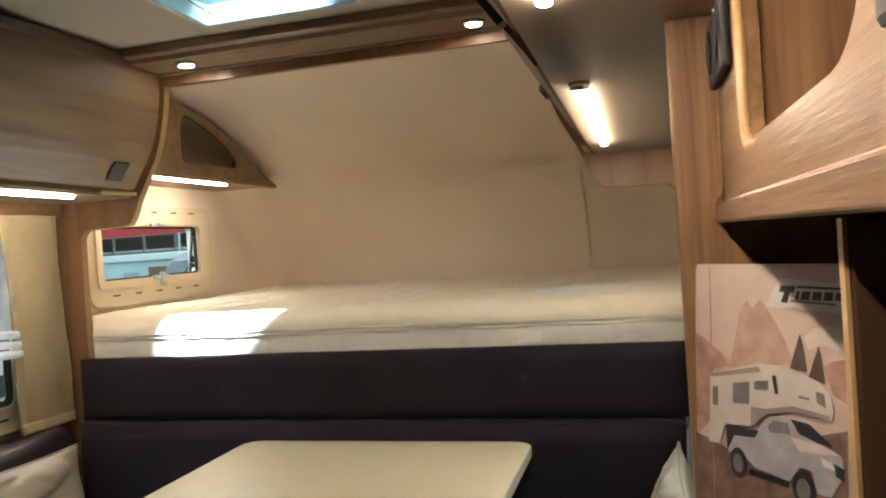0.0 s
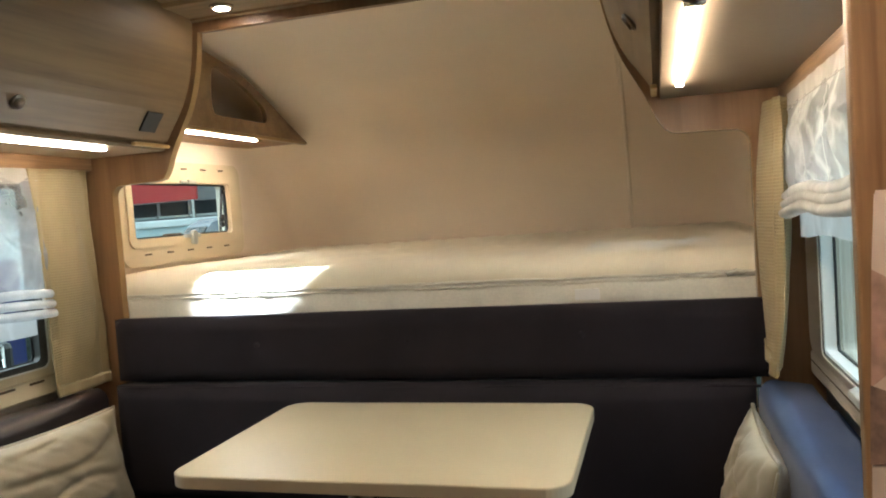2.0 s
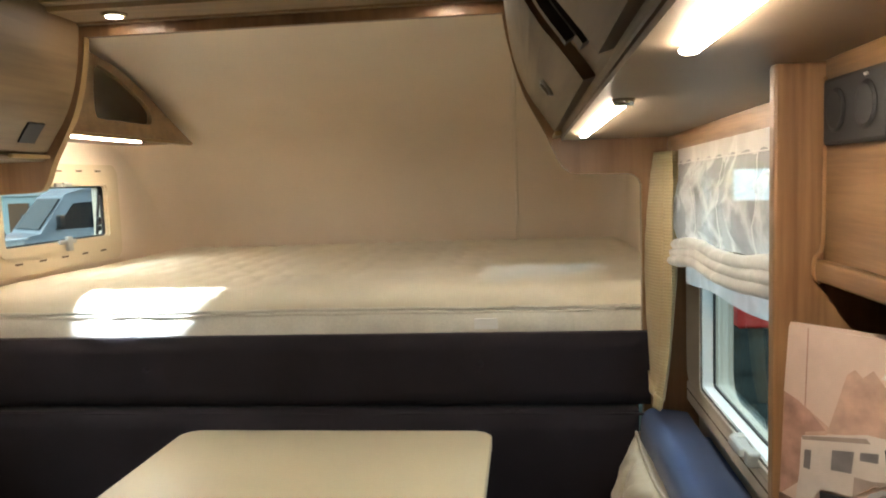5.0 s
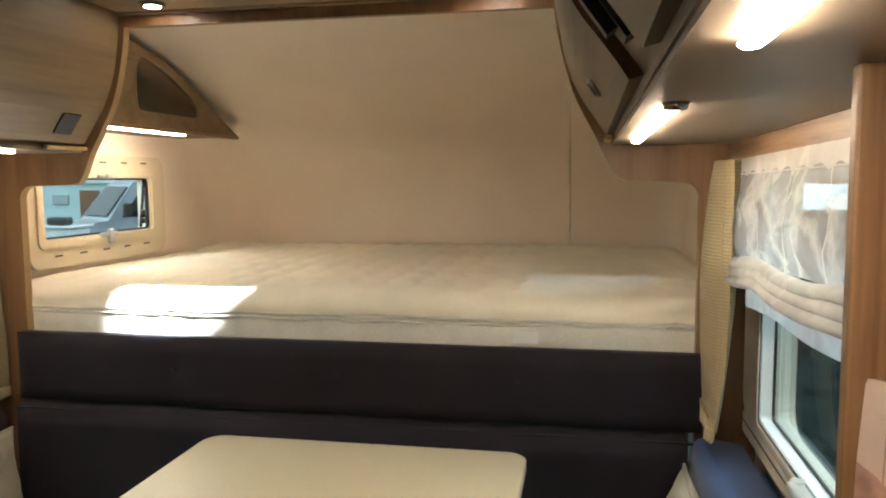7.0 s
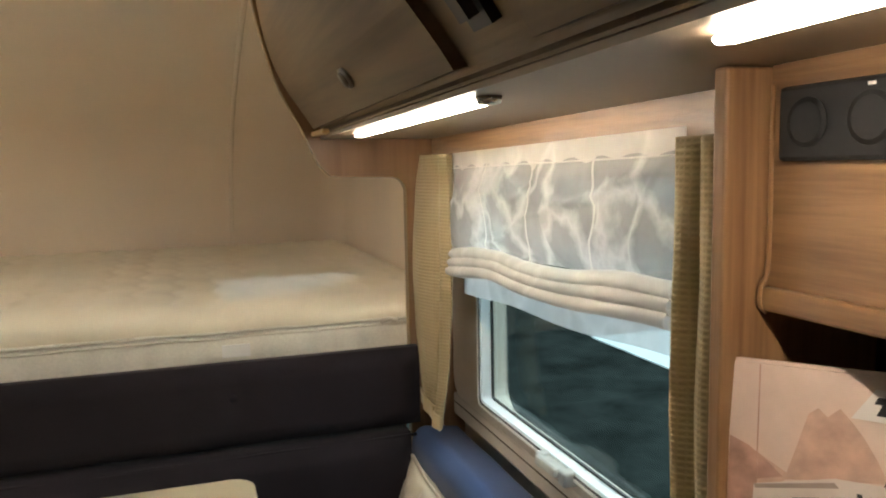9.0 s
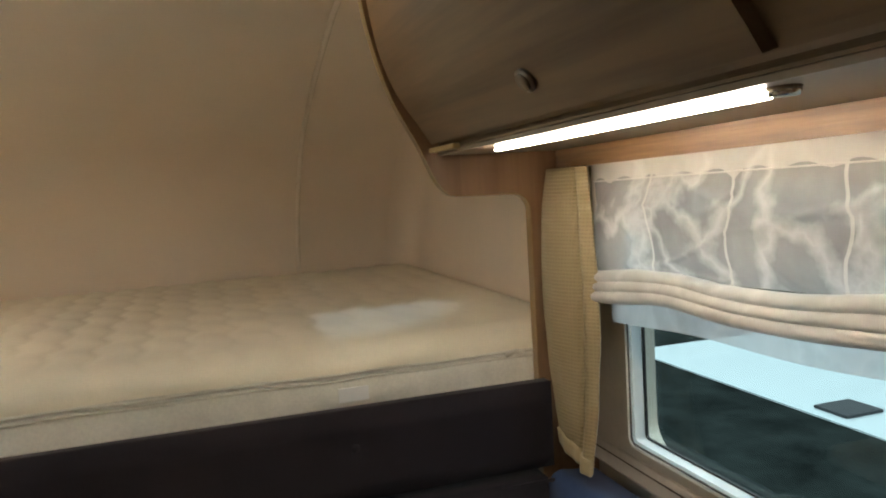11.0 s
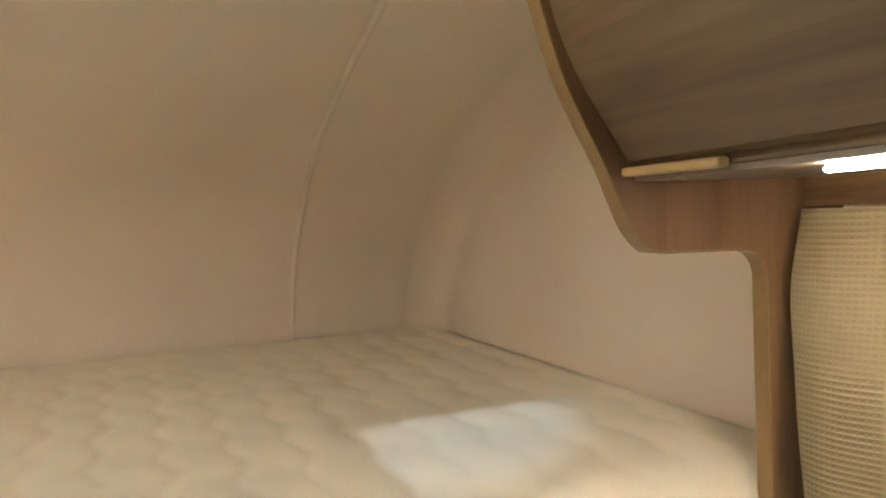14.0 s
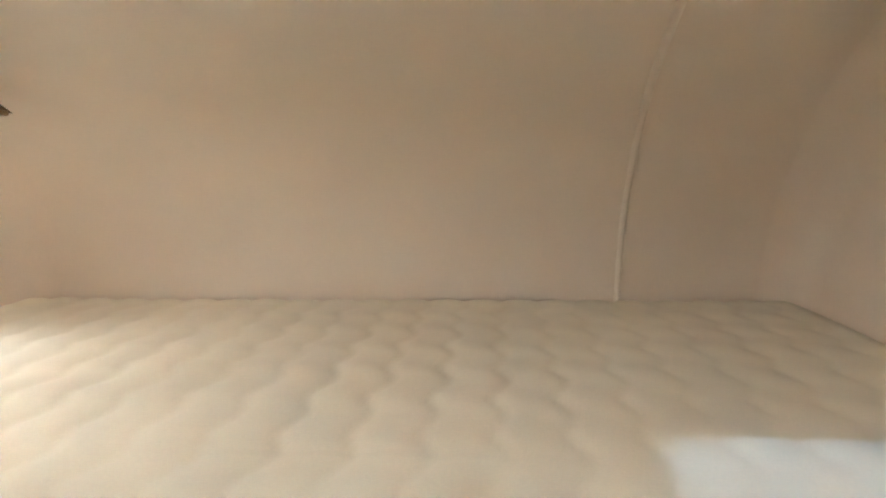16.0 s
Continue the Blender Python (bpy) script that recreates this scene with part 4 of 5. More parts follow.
# ---------- roman blinds ----------
def blind(side, y0, y1, z_top, z_fold, z_low, mat, label, rise=0.0, low_rise=0.0):
    """A half-raised sheer blind: heading, slack sheer panel, stacked folds and a flat hem. It hangs a little higher at y0."""
    x = 1.003
    b = thing("roman_blind", (side * x, (y0 + y1) / 2, z_low), label, "blind", "roman blinds")

    def up(u, v):
        return (rise + (low_rise - rise) * v) * (1 - u)

    def scallop(u):
        """Soft bellies between the lifting cords."""
        return abs(math.sin(math.pi * u * 4)) ** 0.8

    def voile(u, v):
        y, drop = y0 + (y1 - y0) * u, z_top - 0.028 - z_fold
        belly = 0.018 * math.sin(math.pi * v) * (0.5 + 0.5 * scallop(u))
        pull = math.exp(-(noise.noise((y * 4 + v * 1.2, v * 1.0 - y * 2, 4.0 + side)) / 0.07) ** 2)
        pull2 = math.exp(-(noise.noise((y * 6 - v * 1.6, v * 1.1 + y * 2, 9.0 + side)) / 0.06) ** 2)
        wave = 0.009 * noise.noise((y * 6, v * 1.8, 7.0 + side)) + 0.0008 * noise.noise((y * 30 + v * 4, v * 9, 3.0))
        dx = -belly - (0.005 * pull + 0.003 * pull2 + wave) * min(1.0, 5 * v)
        z = z_top - 0.028 - drop * v - 0.016 * math.sin(math.pi * v) * scallop(u) * v + up(u, v)
        edge = 0.012 * math.sin(math.pi * 2 * v) * (math.exp(-u * 14) - math.exp(-(1 - u) * 14))
        return (side * (x + dx), y + edge, z)
    part("sheer", sheet(bmesh.new(), voile, 150, 80), mat, b, "slack sheer white voile", True)
    n = 3
    for k in range(n):
        zc = z_fold - (z_fold - z_low - 0.042) * (k + 0.35) / n

        def fold(u, v, zc=zc, k=k):
            a = math.tau * v
            wob = 0.006 * math.sin(u * 10 + 0.5 + 0.25 * k) + 0.005 * noise.noise((u * 5, k * 0.4, side))
            r = 1.0 + 0.25 * noise.noise((u * 4, k * 2.0, 3.0))
            return (side * (x - 0.010 - 0.004 * k + 0.016 * r * math.cos(a)), y0 - 0.003 + (y1 - y0 + 0.006) * u, zc + wob + 0.0125 * r * math.sin(a) + up(u, 1))
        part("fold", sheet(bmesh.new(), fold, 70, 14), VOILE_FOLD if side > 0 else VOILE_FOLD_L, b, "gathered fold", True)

    def hem(u, v):
        return (side * (x + 0.006 + 0.004 * math.sin(u * 9)), y0 + 0.012 + (y1 - y0 - 0.05) * u, z_low + 0.052 - 0.052 * v + 0.004 * math.sin(u * 10 + 1.4) + up(u, 1))
    part("hem", sheet(bmesh.new(), hem, 40, 4), VOILE_HEM, b, "flat lower hem", True)

    def heading(u, v):
        return (side * (x - 0.001 + 0.0012 * math.sin(u * 60)), y0 + (y1 - y0) * u, z_top - 0.045 * v + up(u, 0))
    part("heading", sheet(bmesh.new(), heading, 60, 3), VOILE_TAPE, b, "flat doubled heading", True)
    part("seam", tube(bmesh.new(), [(side * (x - 0.003), y0 + (y1 - y0) * i / 20, z_top - 0.034 + up(i / 20, 0)) for i in range(21)], 0.0013, 6), VOILE_FOLD, b, "stitched seam", True)
    for k in range(1, 4):
        y = y0 + (y1 - y0) * k / 4

        def tape(u, v, y=y, k=k):
            w = voile((y - y0) / (y1 - y0), v)
            sway = 0.012 * math.sin(v * 5 + 2.1 * k) * math.sin(math.pi * v)
            return (w[0] - side * 0.004, w[1] + sway - 0.003 + 0.006 * u, w[2])
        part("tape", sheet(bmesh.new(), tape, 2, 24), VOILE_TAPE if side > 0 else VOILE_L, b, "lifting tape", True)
    return b


blind(1, 3.965, 4.812, 1.462, 1.247, 1.150, VOILE, "white sheer roman blind half raised in soft folds", 0.013, 0.030)
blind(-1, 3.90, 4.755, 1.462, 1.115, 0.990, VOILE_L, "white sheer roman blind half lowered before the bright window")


# ---------- curtains ----------
def curtain(name_label, side, yc, width, z0, z1, x, pinch, seed, folds=3.0, lean=0.0):
    c = thing("curtain", (side * x, yc, z0), name_label, "curtain", "side curtains")

    def f(u, v):
        z = z1 - (z1 - z0) * v
        w = width * (1 - pinch * max(0.0, v - 0.25) ** 1.2) * (1 + 0.05 * math.sin(v * 6 + seed))
        y = yc + lean * v + (u - 0.5) * w
        ph = u * folds * math.pi + seed
        dx = 0.020 * math.sin(ph) * (0.55 + 0.45 * math.sin(v * 2.5 + 0.7)) + 0.006 * noise.noise((u * 5 + seed, v * 4, 2))
        return (side * (x - abs(dx)), y, z)
    ob = part("drape", sheet(bmesh.new(), f, 40, 80), CURTAIN, c, "honey-coloured waffle weave", True)
    solidify(ob, 0.004)

    def h(u, v):
        q = f(u, 0.955 + 0.05 * v)
        return (q[0] - side * 0.004, q[1], q[2])
    ob = part("hem", sheet(bmesh.new(), h, 30, 4), CURT_HEM, c, "stitched hem", True)
    solidify(ob, 0.006)
    return c




def gathered_curtain(label, z_top):
    """A curtain drawn in towards its foot, with its free edge turned back in a second fold."""
    c = thing("curtain", (0.96, 4.86, 0.84), label, "curtain", "side curtains")
    left = spline([(4.962, 0.972), (4.972, 0.958), (4.955, 0.946), (4.945, 0.944), (4.930, 0.947), (4.905, 0.950)], 8)
    right_edge = spline([(4.815, 0.990), (4.790, 0.986), (4.772, 0.981), (4.772, 0.977), (4.776, 0.970), (4.778, 0.953)], 8)

    def at(line, v):
        k = v * (len(line) - 1)
        i = min(int(k), len(line) - 2)
        return Vector(line[i]).lerp(Vector(line[i + 1]), k - i)

    def f(u, v):
        (ya, xa), (yb, xb) = at(left, v), at(right_edge, v)
        z = z_top - (z_top - 0.872 + 0.036 * u) * v
        y = ya + (yb - ya) * u
        x = xa + (xb - xa) * u
        x -= 0.013 * math.sin(math.pi * min(1.0, u / 0.66)) * (0.4 + 0.6 * math.sin(math.pi * min(1.0, 0.15 + v)))
        x += 0.034 * math.exp(-((u - 0.70) / 0.035) ** 2) * (1 - 0.6 * v * v)
        x -= 0.010 * math.exp(-((u - 0.85) / 0.09) ** 2)
        return (x + 0.003 * noise.noise((u * 5, v * 6, 2.0)), y + 0.004 * noise.noise((v * 5, u * 3, 8.0)), z)
    ob = part("drape", sheet(bmesh.new(), f, 64, 90), CURTAIN, c, "honey-coloured waffle weave", True)
    solidify(ob, 0.004)

    def h(u, v):
        q = f(u, 0.955 + 0.045 * v)
        return (q[0] - 0.004, q[1], q[2] - 0.004 * v)
    ob = part("hem", sheet(bmesh.new(), h, 40, 4), CURT_HEM, c, "stitched hem", True)
    solidify(ob, 0.006)
    return c


gathered_curtain("honey-beige waffle curtain gathered beside the bulkhead post", 1.460)
curtain("honey-beige waffle curtain hanging beside the oak partition", 1, 3.905, 0.10, 0.62, 1.462, 0.998, 0.0, 1.9, 2.0)
curtain("honey-beige waffle curtain hanging at the bulkhead post", -1, 4.838, 0.225, 0.795, 1.462, 1.004, 0.08, 2.6, 1.3, 0.028)

# ---------- partition and kitchen shelf ----------
part_wall = solo("wall_partition", boxes((0.890, W - 0.001, 3.757, 3.775, 0.0, 1.5165, 0.003)), OAK_Z, "upright oak partition between dinette and kitchen shelf", "wall", kind="structure")

rack = thing("kitchen_shelf_unit", (1.0, 3.3, 0.95), "oak kitchen wall unit with an open niche and a lower compartment", "shelf unit")
XF = 0.939
YE = 3.7555
nz0, ny0, ny1 = 1.357, 3.21, 3.577
hole = [(ny0, 1.495)] + [(ny0 + 0.06 - 0.06 * math.cos(radians(a)), nz0 + 0.05 - 0.05 * math.sin(radians(a))) for a in range(0, 91, 15)]
hole += [(ny1 - 0.028 + 0.028 * math.cos(radians(a)), nz0 + 0.028 + 0.028 * math.sin(radians(a))) for a in range(-90, 1, 15)] + [(ny1, 1.495)]
bm = plate(bmesh.new(), [(2.40, 1.316), (YE, 1.316), (YE, 1.520), (2.40, 1.540)], [hole], "x", XF, XF + 0.018)
part("front_panel", bm, OAK_Y, rack, "oak front with a rounded niche")
bm = bmesh.new()
rim = [(XF + 0.003, ny1 + 0.003, 1.497), (XF + 0.003, ny1 + 0.003, nz0 + 0.03)] + [(XF + 0.003, ny1 - 0.025 + 0.028 * math.cos(radians(a)), nz0 + 0.025 - 0.028 * math.sin(radians(a))) for a in range(0, 91, 15)]
tube(bm, rim + [(XF + 0.0045, ny1 - 0.06, nz0 - 0.0035), (XF + 0.0055, ny1 - 0.10, nz0 - 0.004)], 0.0052, 10)
part("niche_rim", bm, PALE_EDGE, rack, "pale rounded rim", True)
part("lip", boxes((XF - 0.009, XF + 0.020, 2.40, YE + 0.001, 1.294, 1.3155, 0.003, 3)), OAK_Y, rack, "rounded oak lip")
part("niche_floor", boxes((XF + 0.019, W - 0.002, 2.40, ny1 + 0.004, 1.338, 1.353)), OAK_Y, rack)
part("niche_back", boxes((W - 0.014, W - 0.002, 2.40, YE, 1.354, 1.512)), OAK_Y, rack)
part("niche_end", boxes((XF + 0.019, W - 0.015, ny1 + 0.005, ny1 + 0.021, 1.330, 1.512)), OAK_Z, rack, "oak end board of the niche")
part("shelf_divider", boxes((XF + 0.012, W - 0.002, 3.308, 3.320, 0.952, 1.292, 0.002)), SHADED_OAK, rack, "dark upright divider")
part("divider_edge", boxes((XF + 0.0095, XF + 0.0117, 3.309, 3.319, 0.952, 1.292)), PALE_EDGE, rack, "pale edge band")
part("compartment_back", boxes((W - 0.014, W - 0.002, 2.40, YE, 0.952, 1.293)), SHADED_OAK, rack, "brown back panel darkened for the compartment's shade")
part("compartment_top", boxes((XF + 0.0205, W - 0.015, 2.40, YE, 1.300, 1.315)), SHADED_OAK, rack, "underside of the niche, coloured dark for its shade")
bm = bmesh.new()
tube(bm, spline([(XF - 0.001, 3.753, 1.50), (XF - 0.001, 3.753, 1.42), (XF - 0.002, 3.753, 1.335), (XF - 0.010, 3.752, 1.318), (XF - 0.011, 3.752, 1.300), (XF - 0.004, 3.751, 1.292)], 6), 0.0022, 6)
part("edge_cord", bm, CORD, rack, "thin brown cord along the corner", True)
part("catch", boxes((XF - 0.008, XF + 0.002, 3.03, 3.176, 1.352, 1.45, 0.004)), BLACK, rack, "black catch")
part("hook", tube(bmesh.new(), [(0.955, 3.19, 1.19), (0.930, 3.19, 1.188), (0.920, 3.19, 1.180)], 0.006, 8), CHROME, rack, "small pale hook", True)

cabinet = thing("kitchen_cabinet", (1.0, 3.1, 0), "oak kitchen base cabinet with a worktop", "cabinet")
part("body", boxes((0.955, W - 0.002, 2.40, YE, 0.0, 0.915)), OAK_Z, cabinet)
part("worktop", boxes((0.941, W - 0.002, 2.40, YE, 0.918, 0.950, 0.006)), TABLE, cabinet, "cream laminate worktop")

socket = thing("socket_panel", (XF, 3.675, 1.44), "black double socket panel on the oak unit", "socket")
part("plate", boxes((XF - 0.010, XF - 0.0005, 3.606, 3.737, 1.431, 1.4955, 0.004)), GASKET, socket)
for yc in (3.703, 3.640):
    bm = bmesh.new()
    disc(bm, (XF - 0.0105, yc, 1.4635), (-1, 0, 0), 0.021, 0.0012, 28)
    ring = part("outlet", bm, GASKET, socket, "round recessed outlet", True)
    bm = bmesh.new()
    disc(bm, (XF - 0.0118, yc, 1.4635), (-1, 0, 0), 0.017, 0.0005, 28)
    part("recess", bm, GASKET, ring)
part("indicator", boxes((XF - 0.0115, XF - 0.0095, 3.637, 3.643, 1.488, 1.4905)), WHITE, socket)

# ---------- brochures ----------


def brochure(origin, yaw, lean, w, h, label, detail, thick=0.004):
    m = Matrix.Translation(origin) @ pose(0, 0, 0, lean, 0, yaw)
    r = thing("brochure", origin, label, "brochure", "leaning brochures")

    def card(name, pts, mat, lift, lab="", t=0.0004):
        bm = plate(bmesh.new(), [(w * min(x, 1.0), h * min(z, 1.0)) for x, z in pts], [], "y", -lift - t, -lift)
        bm.transform(m)
        return part(name, bm, mat, r, lab)
    card("cover", [(0, 0), (1, 0), (1, 1), (0, 1)], P_SKY, 0, "pale pink sky cover", thick)
    if not detail:
        return r
    L = thick

    card("spine_crease", [(0.118, 0), (0.124, 0), (0.124, 1), (0.118, 1)], P_NEAR, L + 0.0018, "brown crease beside the spine")
    card("far_mountain", [(0.002, 0.728), (0.125, 0.723), (0.24, 0.676), (0.276, 0.763), (0.316, 0.866), (0.352, 0.888), (0.389, 0.865), (0.435, 0.895), (0.48, 0.86), (0.525, 0.819), (0.571, 0.766), (0.622, 0.696), (0.426, 0.679), (0.239, 0.654), (0.0, 0.519)], P_FAR, L + 0.0002, "hazy orange mountain")
    card("near_mountain", [(0.004, 0.764), (0.083, 0.742), (0.159, 0.704), (0.226, 0.662), (0.125, 0.64), (0.105, 0.462), (0.0, 0.391)], P_NEAR, L + 0.0007, "rust-coloured slope")
    card("cloud", [(0.678, 0.787), (0.737, 0.819), (0.804, 0.827), (0.886, 0.816), (0.883, 0.755), (0.778, 0.769), (0.702, 0.751)], P_CLOUD, L + 0.0012, "white cloud")
    card("fir", [(0.6, 0.683), (0.629, 0.739), (0.659, 0.795), (0.679, 0.743), (0.692, 0.682)], P_FIR, L + 0.0014)
    card("fir", [(0.701, 0.668), (0.726, 0.717), (0.754, 0.765), (0.771, 0.721), (0.78, 0.655)], P_FIR, L + 0.0014)
    card("far_forest", [(0.775, 0.706), (0.824, 0.725), (0.888, 0.738), (0.883, 0.608), (0.82, 0.626)], P_NEAR, L + 0.0013, "dim forest")
    card("ground", [(0.0, 0.4), (0.101, 0.391), (0.242, 0.369), (0.458, 0.428), (0.885, 0.53), (0.877, 0.332), (0.0, 0.148)], P_GROUND, L + 0.0017, "brown gravel foreground")
    card("masthead", [(0.475, 0.874), (0.56, 0.966), (0.891, 0.954), (0.888, 0.868)], P_WHITE, L + 0.0019, "white slanted masthead")
    card("camper_box", [(0.112, 0.625), (0.426, 0.687), (0.595, 0.69), (0.748, 0.659), (0.808, 0.629), (0.824, 0.579), (0.811, 0.552), (0.616, 0.561), (0.463, 0.534), (0.372, 0.471), (0.217, 0.463), (0.164, 0.385), (0.092, 0.382), (0.108, 0.497)], P_BODY, L + 0.0026, "white camper body")
    card("camper_awning", [(0.112, 0.625), (0.425, 0.675), (0.444, 0.661), (0.119, 0.613)], P_SHADE, L + 0.0031, "grey awning box")
    card("camper_shade", [(0.378, 0.539), (0.463, 0.542), (0.617, 0.57), (0.807, 0.564), (0.809, 0.551), (0.616, 0.553), (0.47, 0.528), (0.374, 0.47)], P_SHADE, L + 0.0030, "shaded underside of the alcove")
    card("camper_window", [(0.269, 0.606), (0.372, 0.621), (0.364, 0.547), (0.266, 0.538)], P_GREY, L + 0.0031)
    card("camper_window", [(0.132, 0.581), (0.165, 0.584), (0.162, 0.517), (0.129, 0.517)], P_GREY, L + 0.0031)
    card("camper_window", [(0.401, 0.625), (0.483, 0.636), (0.482, 0.605), (0.4, 0.598)], P_GREY, L + 0.0031)
    card("camper_window", [(0.741, 0.629), (0.781, 0.626), (0.789, 0.585), (0.747, 0.596)], P_GREY, L + 0.0031)
    card("camper_line", [(0.652, 0.607), (0.706, 0.604), (0.706, 0.598), (0.652, 0.6)], P_GREY, L + 0.0031)
    card("camper_stripe", [(0.508, 0.655), (0.528, 0.656), (0.541, 0.599), (0.522, 0.597)], P_INK, L + 0.0031)
    card("pickup_bed", [(0.217, 0.453), (0.416, 0.467), (0.409, 0.433), (0.269, 0.426), (0.223, 0.375)], P_INK, L + 0.0032, "dark load bed")
    card("pickup_body", [(0.226, 0.365), (0.269, 0.429), (0.4, 0.44), (0.454, 0.5), (0.505, 0.525), (0.602, 0.53), (0.653, 0.497), (0.765, 0.476), (0.859, 0.454), (0.874, 0.4), (0.807, 0.325), (0.74, 0.323), (0.712, 0.385), (0.648, 0.385), (0.593, 0.333), (0.396, 0.341), (0.336, 0.368), (0.266, 0.372)], P_PICK, L + 0.0033, "silver pick-up body")
    card("pickup_bonnet", [(0.612, 0.472), (0.765, 0.472), (0.85, 0.454), (0.764, 0.446), (0.65, 0.435)], P_BODY, L + 0.0037, "lit bonnet")
    card("pickup_glass", [(0.61, 0.529), (0.708, 0.527), (0.82, 0.476), (0.765, 0.473), (0.653, 0.489)], P_INK, L + 0.0038, "dark windscreen")
    card("pickup_side_glass", [(0.482, 0.49), (0.513, 0.512), (0.593, 0.515), (0.605, 0.48), (0.489, 0.471)], P_GREY, L + 0.0038)
    card("pickup_sill", [(0.365, 0.333), (0.593, 0.331), (0.587, 0.312), (0.358, 0.312)], P_INK, L + 0.0037, "dark sill")
    card("pickup_lamp", [(0.757, 0.434), (0.811, 0.428), (0.834, 0.407), (0.775, 0.411)], P_WHITE, L + 0.0039, "headlight")
    card("pickup_grille", [(0.825, 0.427), (0.875, 0.418), (0.873, 0.382), (0.833, 0.392)], P_INK, L + 0.0038, "dark grille")
    card("masthead_mark", [(0.568, 0.944), (0.649, 0.944), (0.636, 0.924), (0.616, 0.923), (0.599, 0.89), (0.565, 0.891), (0.585, 0.923), (0.556, 0.924)], P_INK, L + 0.0024, "dark mark")
    card("masthead_mark", [(0.653, 0.928), (0.669, 0.928), (0.659, 0.902), (0.643, 0.902)], P_INK, L + 0.0024, "dark mark")
    card("masthead_mark", [(0.682, 0.928), (0.725, 0.928), (0.716, 0.902), (0.672, 0.902)], P_INK, L + 0.0024, "dark mark")
    card("masthead_mark", [(0.74, 0.928), (0.782, 0.928), (0.775, 0.903), (0.73, 0.903)], P_INK, L + 0.0024, "dark mark")
    card("masthead_mark", [(0.796, 0.928), (0.837, 0.928), (0.831, 0.904), (0.788, 0.903)], P_INK, L + 0.0024, "dark mark")
    card("masthead_mark", [(0.851, 0.928), (0.879, 0.928), (0.878, 0.904), (0.844, 0.904)], P_INK, L + 0.0024, "dark mark")
    card("masthead_mark", [(0.657, 0.945), (0.879, 0.943), (0.879, 0.936), (0.654, 0.937)], P_INK, L + 0.0024, "dark mark")
    card("masthead_line", [(0.618, 0.901), (0.843, 0.896), (0.842, 0.89), (0.615, 0.893)], P_GREY, L + 0.0022)
    card("pickup_wheel", [(0.296 + 0.053 * math.cos(radians(a)), max(0.0, 0.34 + 0.051 * math.sin(radians(a)))) for a in range(0, 360, 20)], P_INK, L + 0.0040)
    card("pickup_rim", [(0.296 + 0.032 * math.cos(radians(a)), max(0.0, 0.34 + 0.032 * math.sin(radians(a)))) for a in range(0, 360, 30)], P_GREY, L + 0.0045)
    card("pickup_wheel", [(0.671 + 0.060 * math.cos(radians(a)), max(0.0, 0.321 + 0.058 * math.sin(radians(a)))) for a in range(0, 360, 20)], P_INK, L + 0.0040)
    card("pickup_rim", [(0.671 + 0.036 * math.cos(radians(a)), max(0.0, 0.321 + 0.036 * math.sin(radians(a)))) for a in range(0, 360, 30)], P_GREY, L + 0.0045)
    return r


P_SKY = plain("print_sky", (0.66, 0.52, 0.45), rough=0.35, vary=0.10, stain=9, bump=0.01)
P_FAR = plain("print_far_mountain", (0.56, 0.38, 0.30), rough=0.35, vary=0.25, stain=40, bump=0.01)
P_NEAR = plain("print_near_mountain", (0.46, 0.28, 0.22), rough=0.35, vary=0.3, stain=50, bump=0.01)
P_CLOUD = plain("print_cloud", (0.72, 0.64, 0.58), rough=0.35, vary=0.12, stain=30, bump=0.01)
P_FIR = plain("print_fir", (0.13, 0.085, 0.07), rough=0.35, vary=0.3, stain=80, bump=0.01)
P_GROUND = plain("print_ground", (0.22, 0.14, 0.11), rough=0.35, vary=0.4, stain=90, bump=0.01)
P_WHITE = plain("print_white", (0.74, 0.70, 0.68), rough=0.35, vary=0.03, bump=0.01)
P_INK = plain("print_ink", (0.03, 0.03, 0.035), rough=0.35, vary=0.2, stain=60, bump=0.01)
P_GREY = plain("print_grey", (0.20, 0.19, 0.20), rough=0.35, vary=0.15, stain=60, bump=0.01)
P_SHADE = plain("print_shade", (0.34, 0.28, 0.25), rough=0.35, vary=0.2, stain=40, bump=0.01)
P_BODY = plain("print_camper", (0.66, 0.60, 0.56), rough=0.35, vary=0.12, stain=25, bump=0.01)
P_PICK = plain("print_pickup", (0.42, 0.42, 0.45), rough=0.35, vary=0.3, stain=25, bump=0.01)
BY = -52.0
brochure((0.895, 3.752, 0.951), BY, -3, 0.21, 0.297, "colour brochure with a printed camper in the mountains", True)
brochure((0.895 + 0.006, 3.752 + 0.002, 0.951), BY + 2, -2, 0.215, 0.300, "second brochure standing behind the first", False)

# ---------- the exhibition hall outside ----------
G = -0.95
H_FLOOR = plain("hall_carpet", (0.022, 0.027, 0.025), rough=0.95, vary=0.5, stain=2.5, grain=30, bump=0.3, spec=0.0)
H_WHITE = plain("hall_white_floor", (0.75, 0.82, 0.82), rough=0.3, vary=0.05)
H_WALL = plain("hall_wall", (0.52, 0.66, 0.68), rough=0.7, vary=0.1, stain=0.6)
STAND = plain("stand_wall_paint", (0.24, 0.235, 0.20), rough=0.7, vary=0.15, stain=0.8)
BOARD = plain("display_board_grey", (0.36, 0.39, 0.40), rough=0.6, vary=0.1, stain=2.0)
VAN_W = plain("van_white_paint", (0.72, 0.76, 0.78), rough=0.2, vary=0.03, bump=0.0)
VAN_G = plain("van_silver_paint", (0.34, 0.38, 0.43), rough=0.2, vary=0.05, bump=0.0)
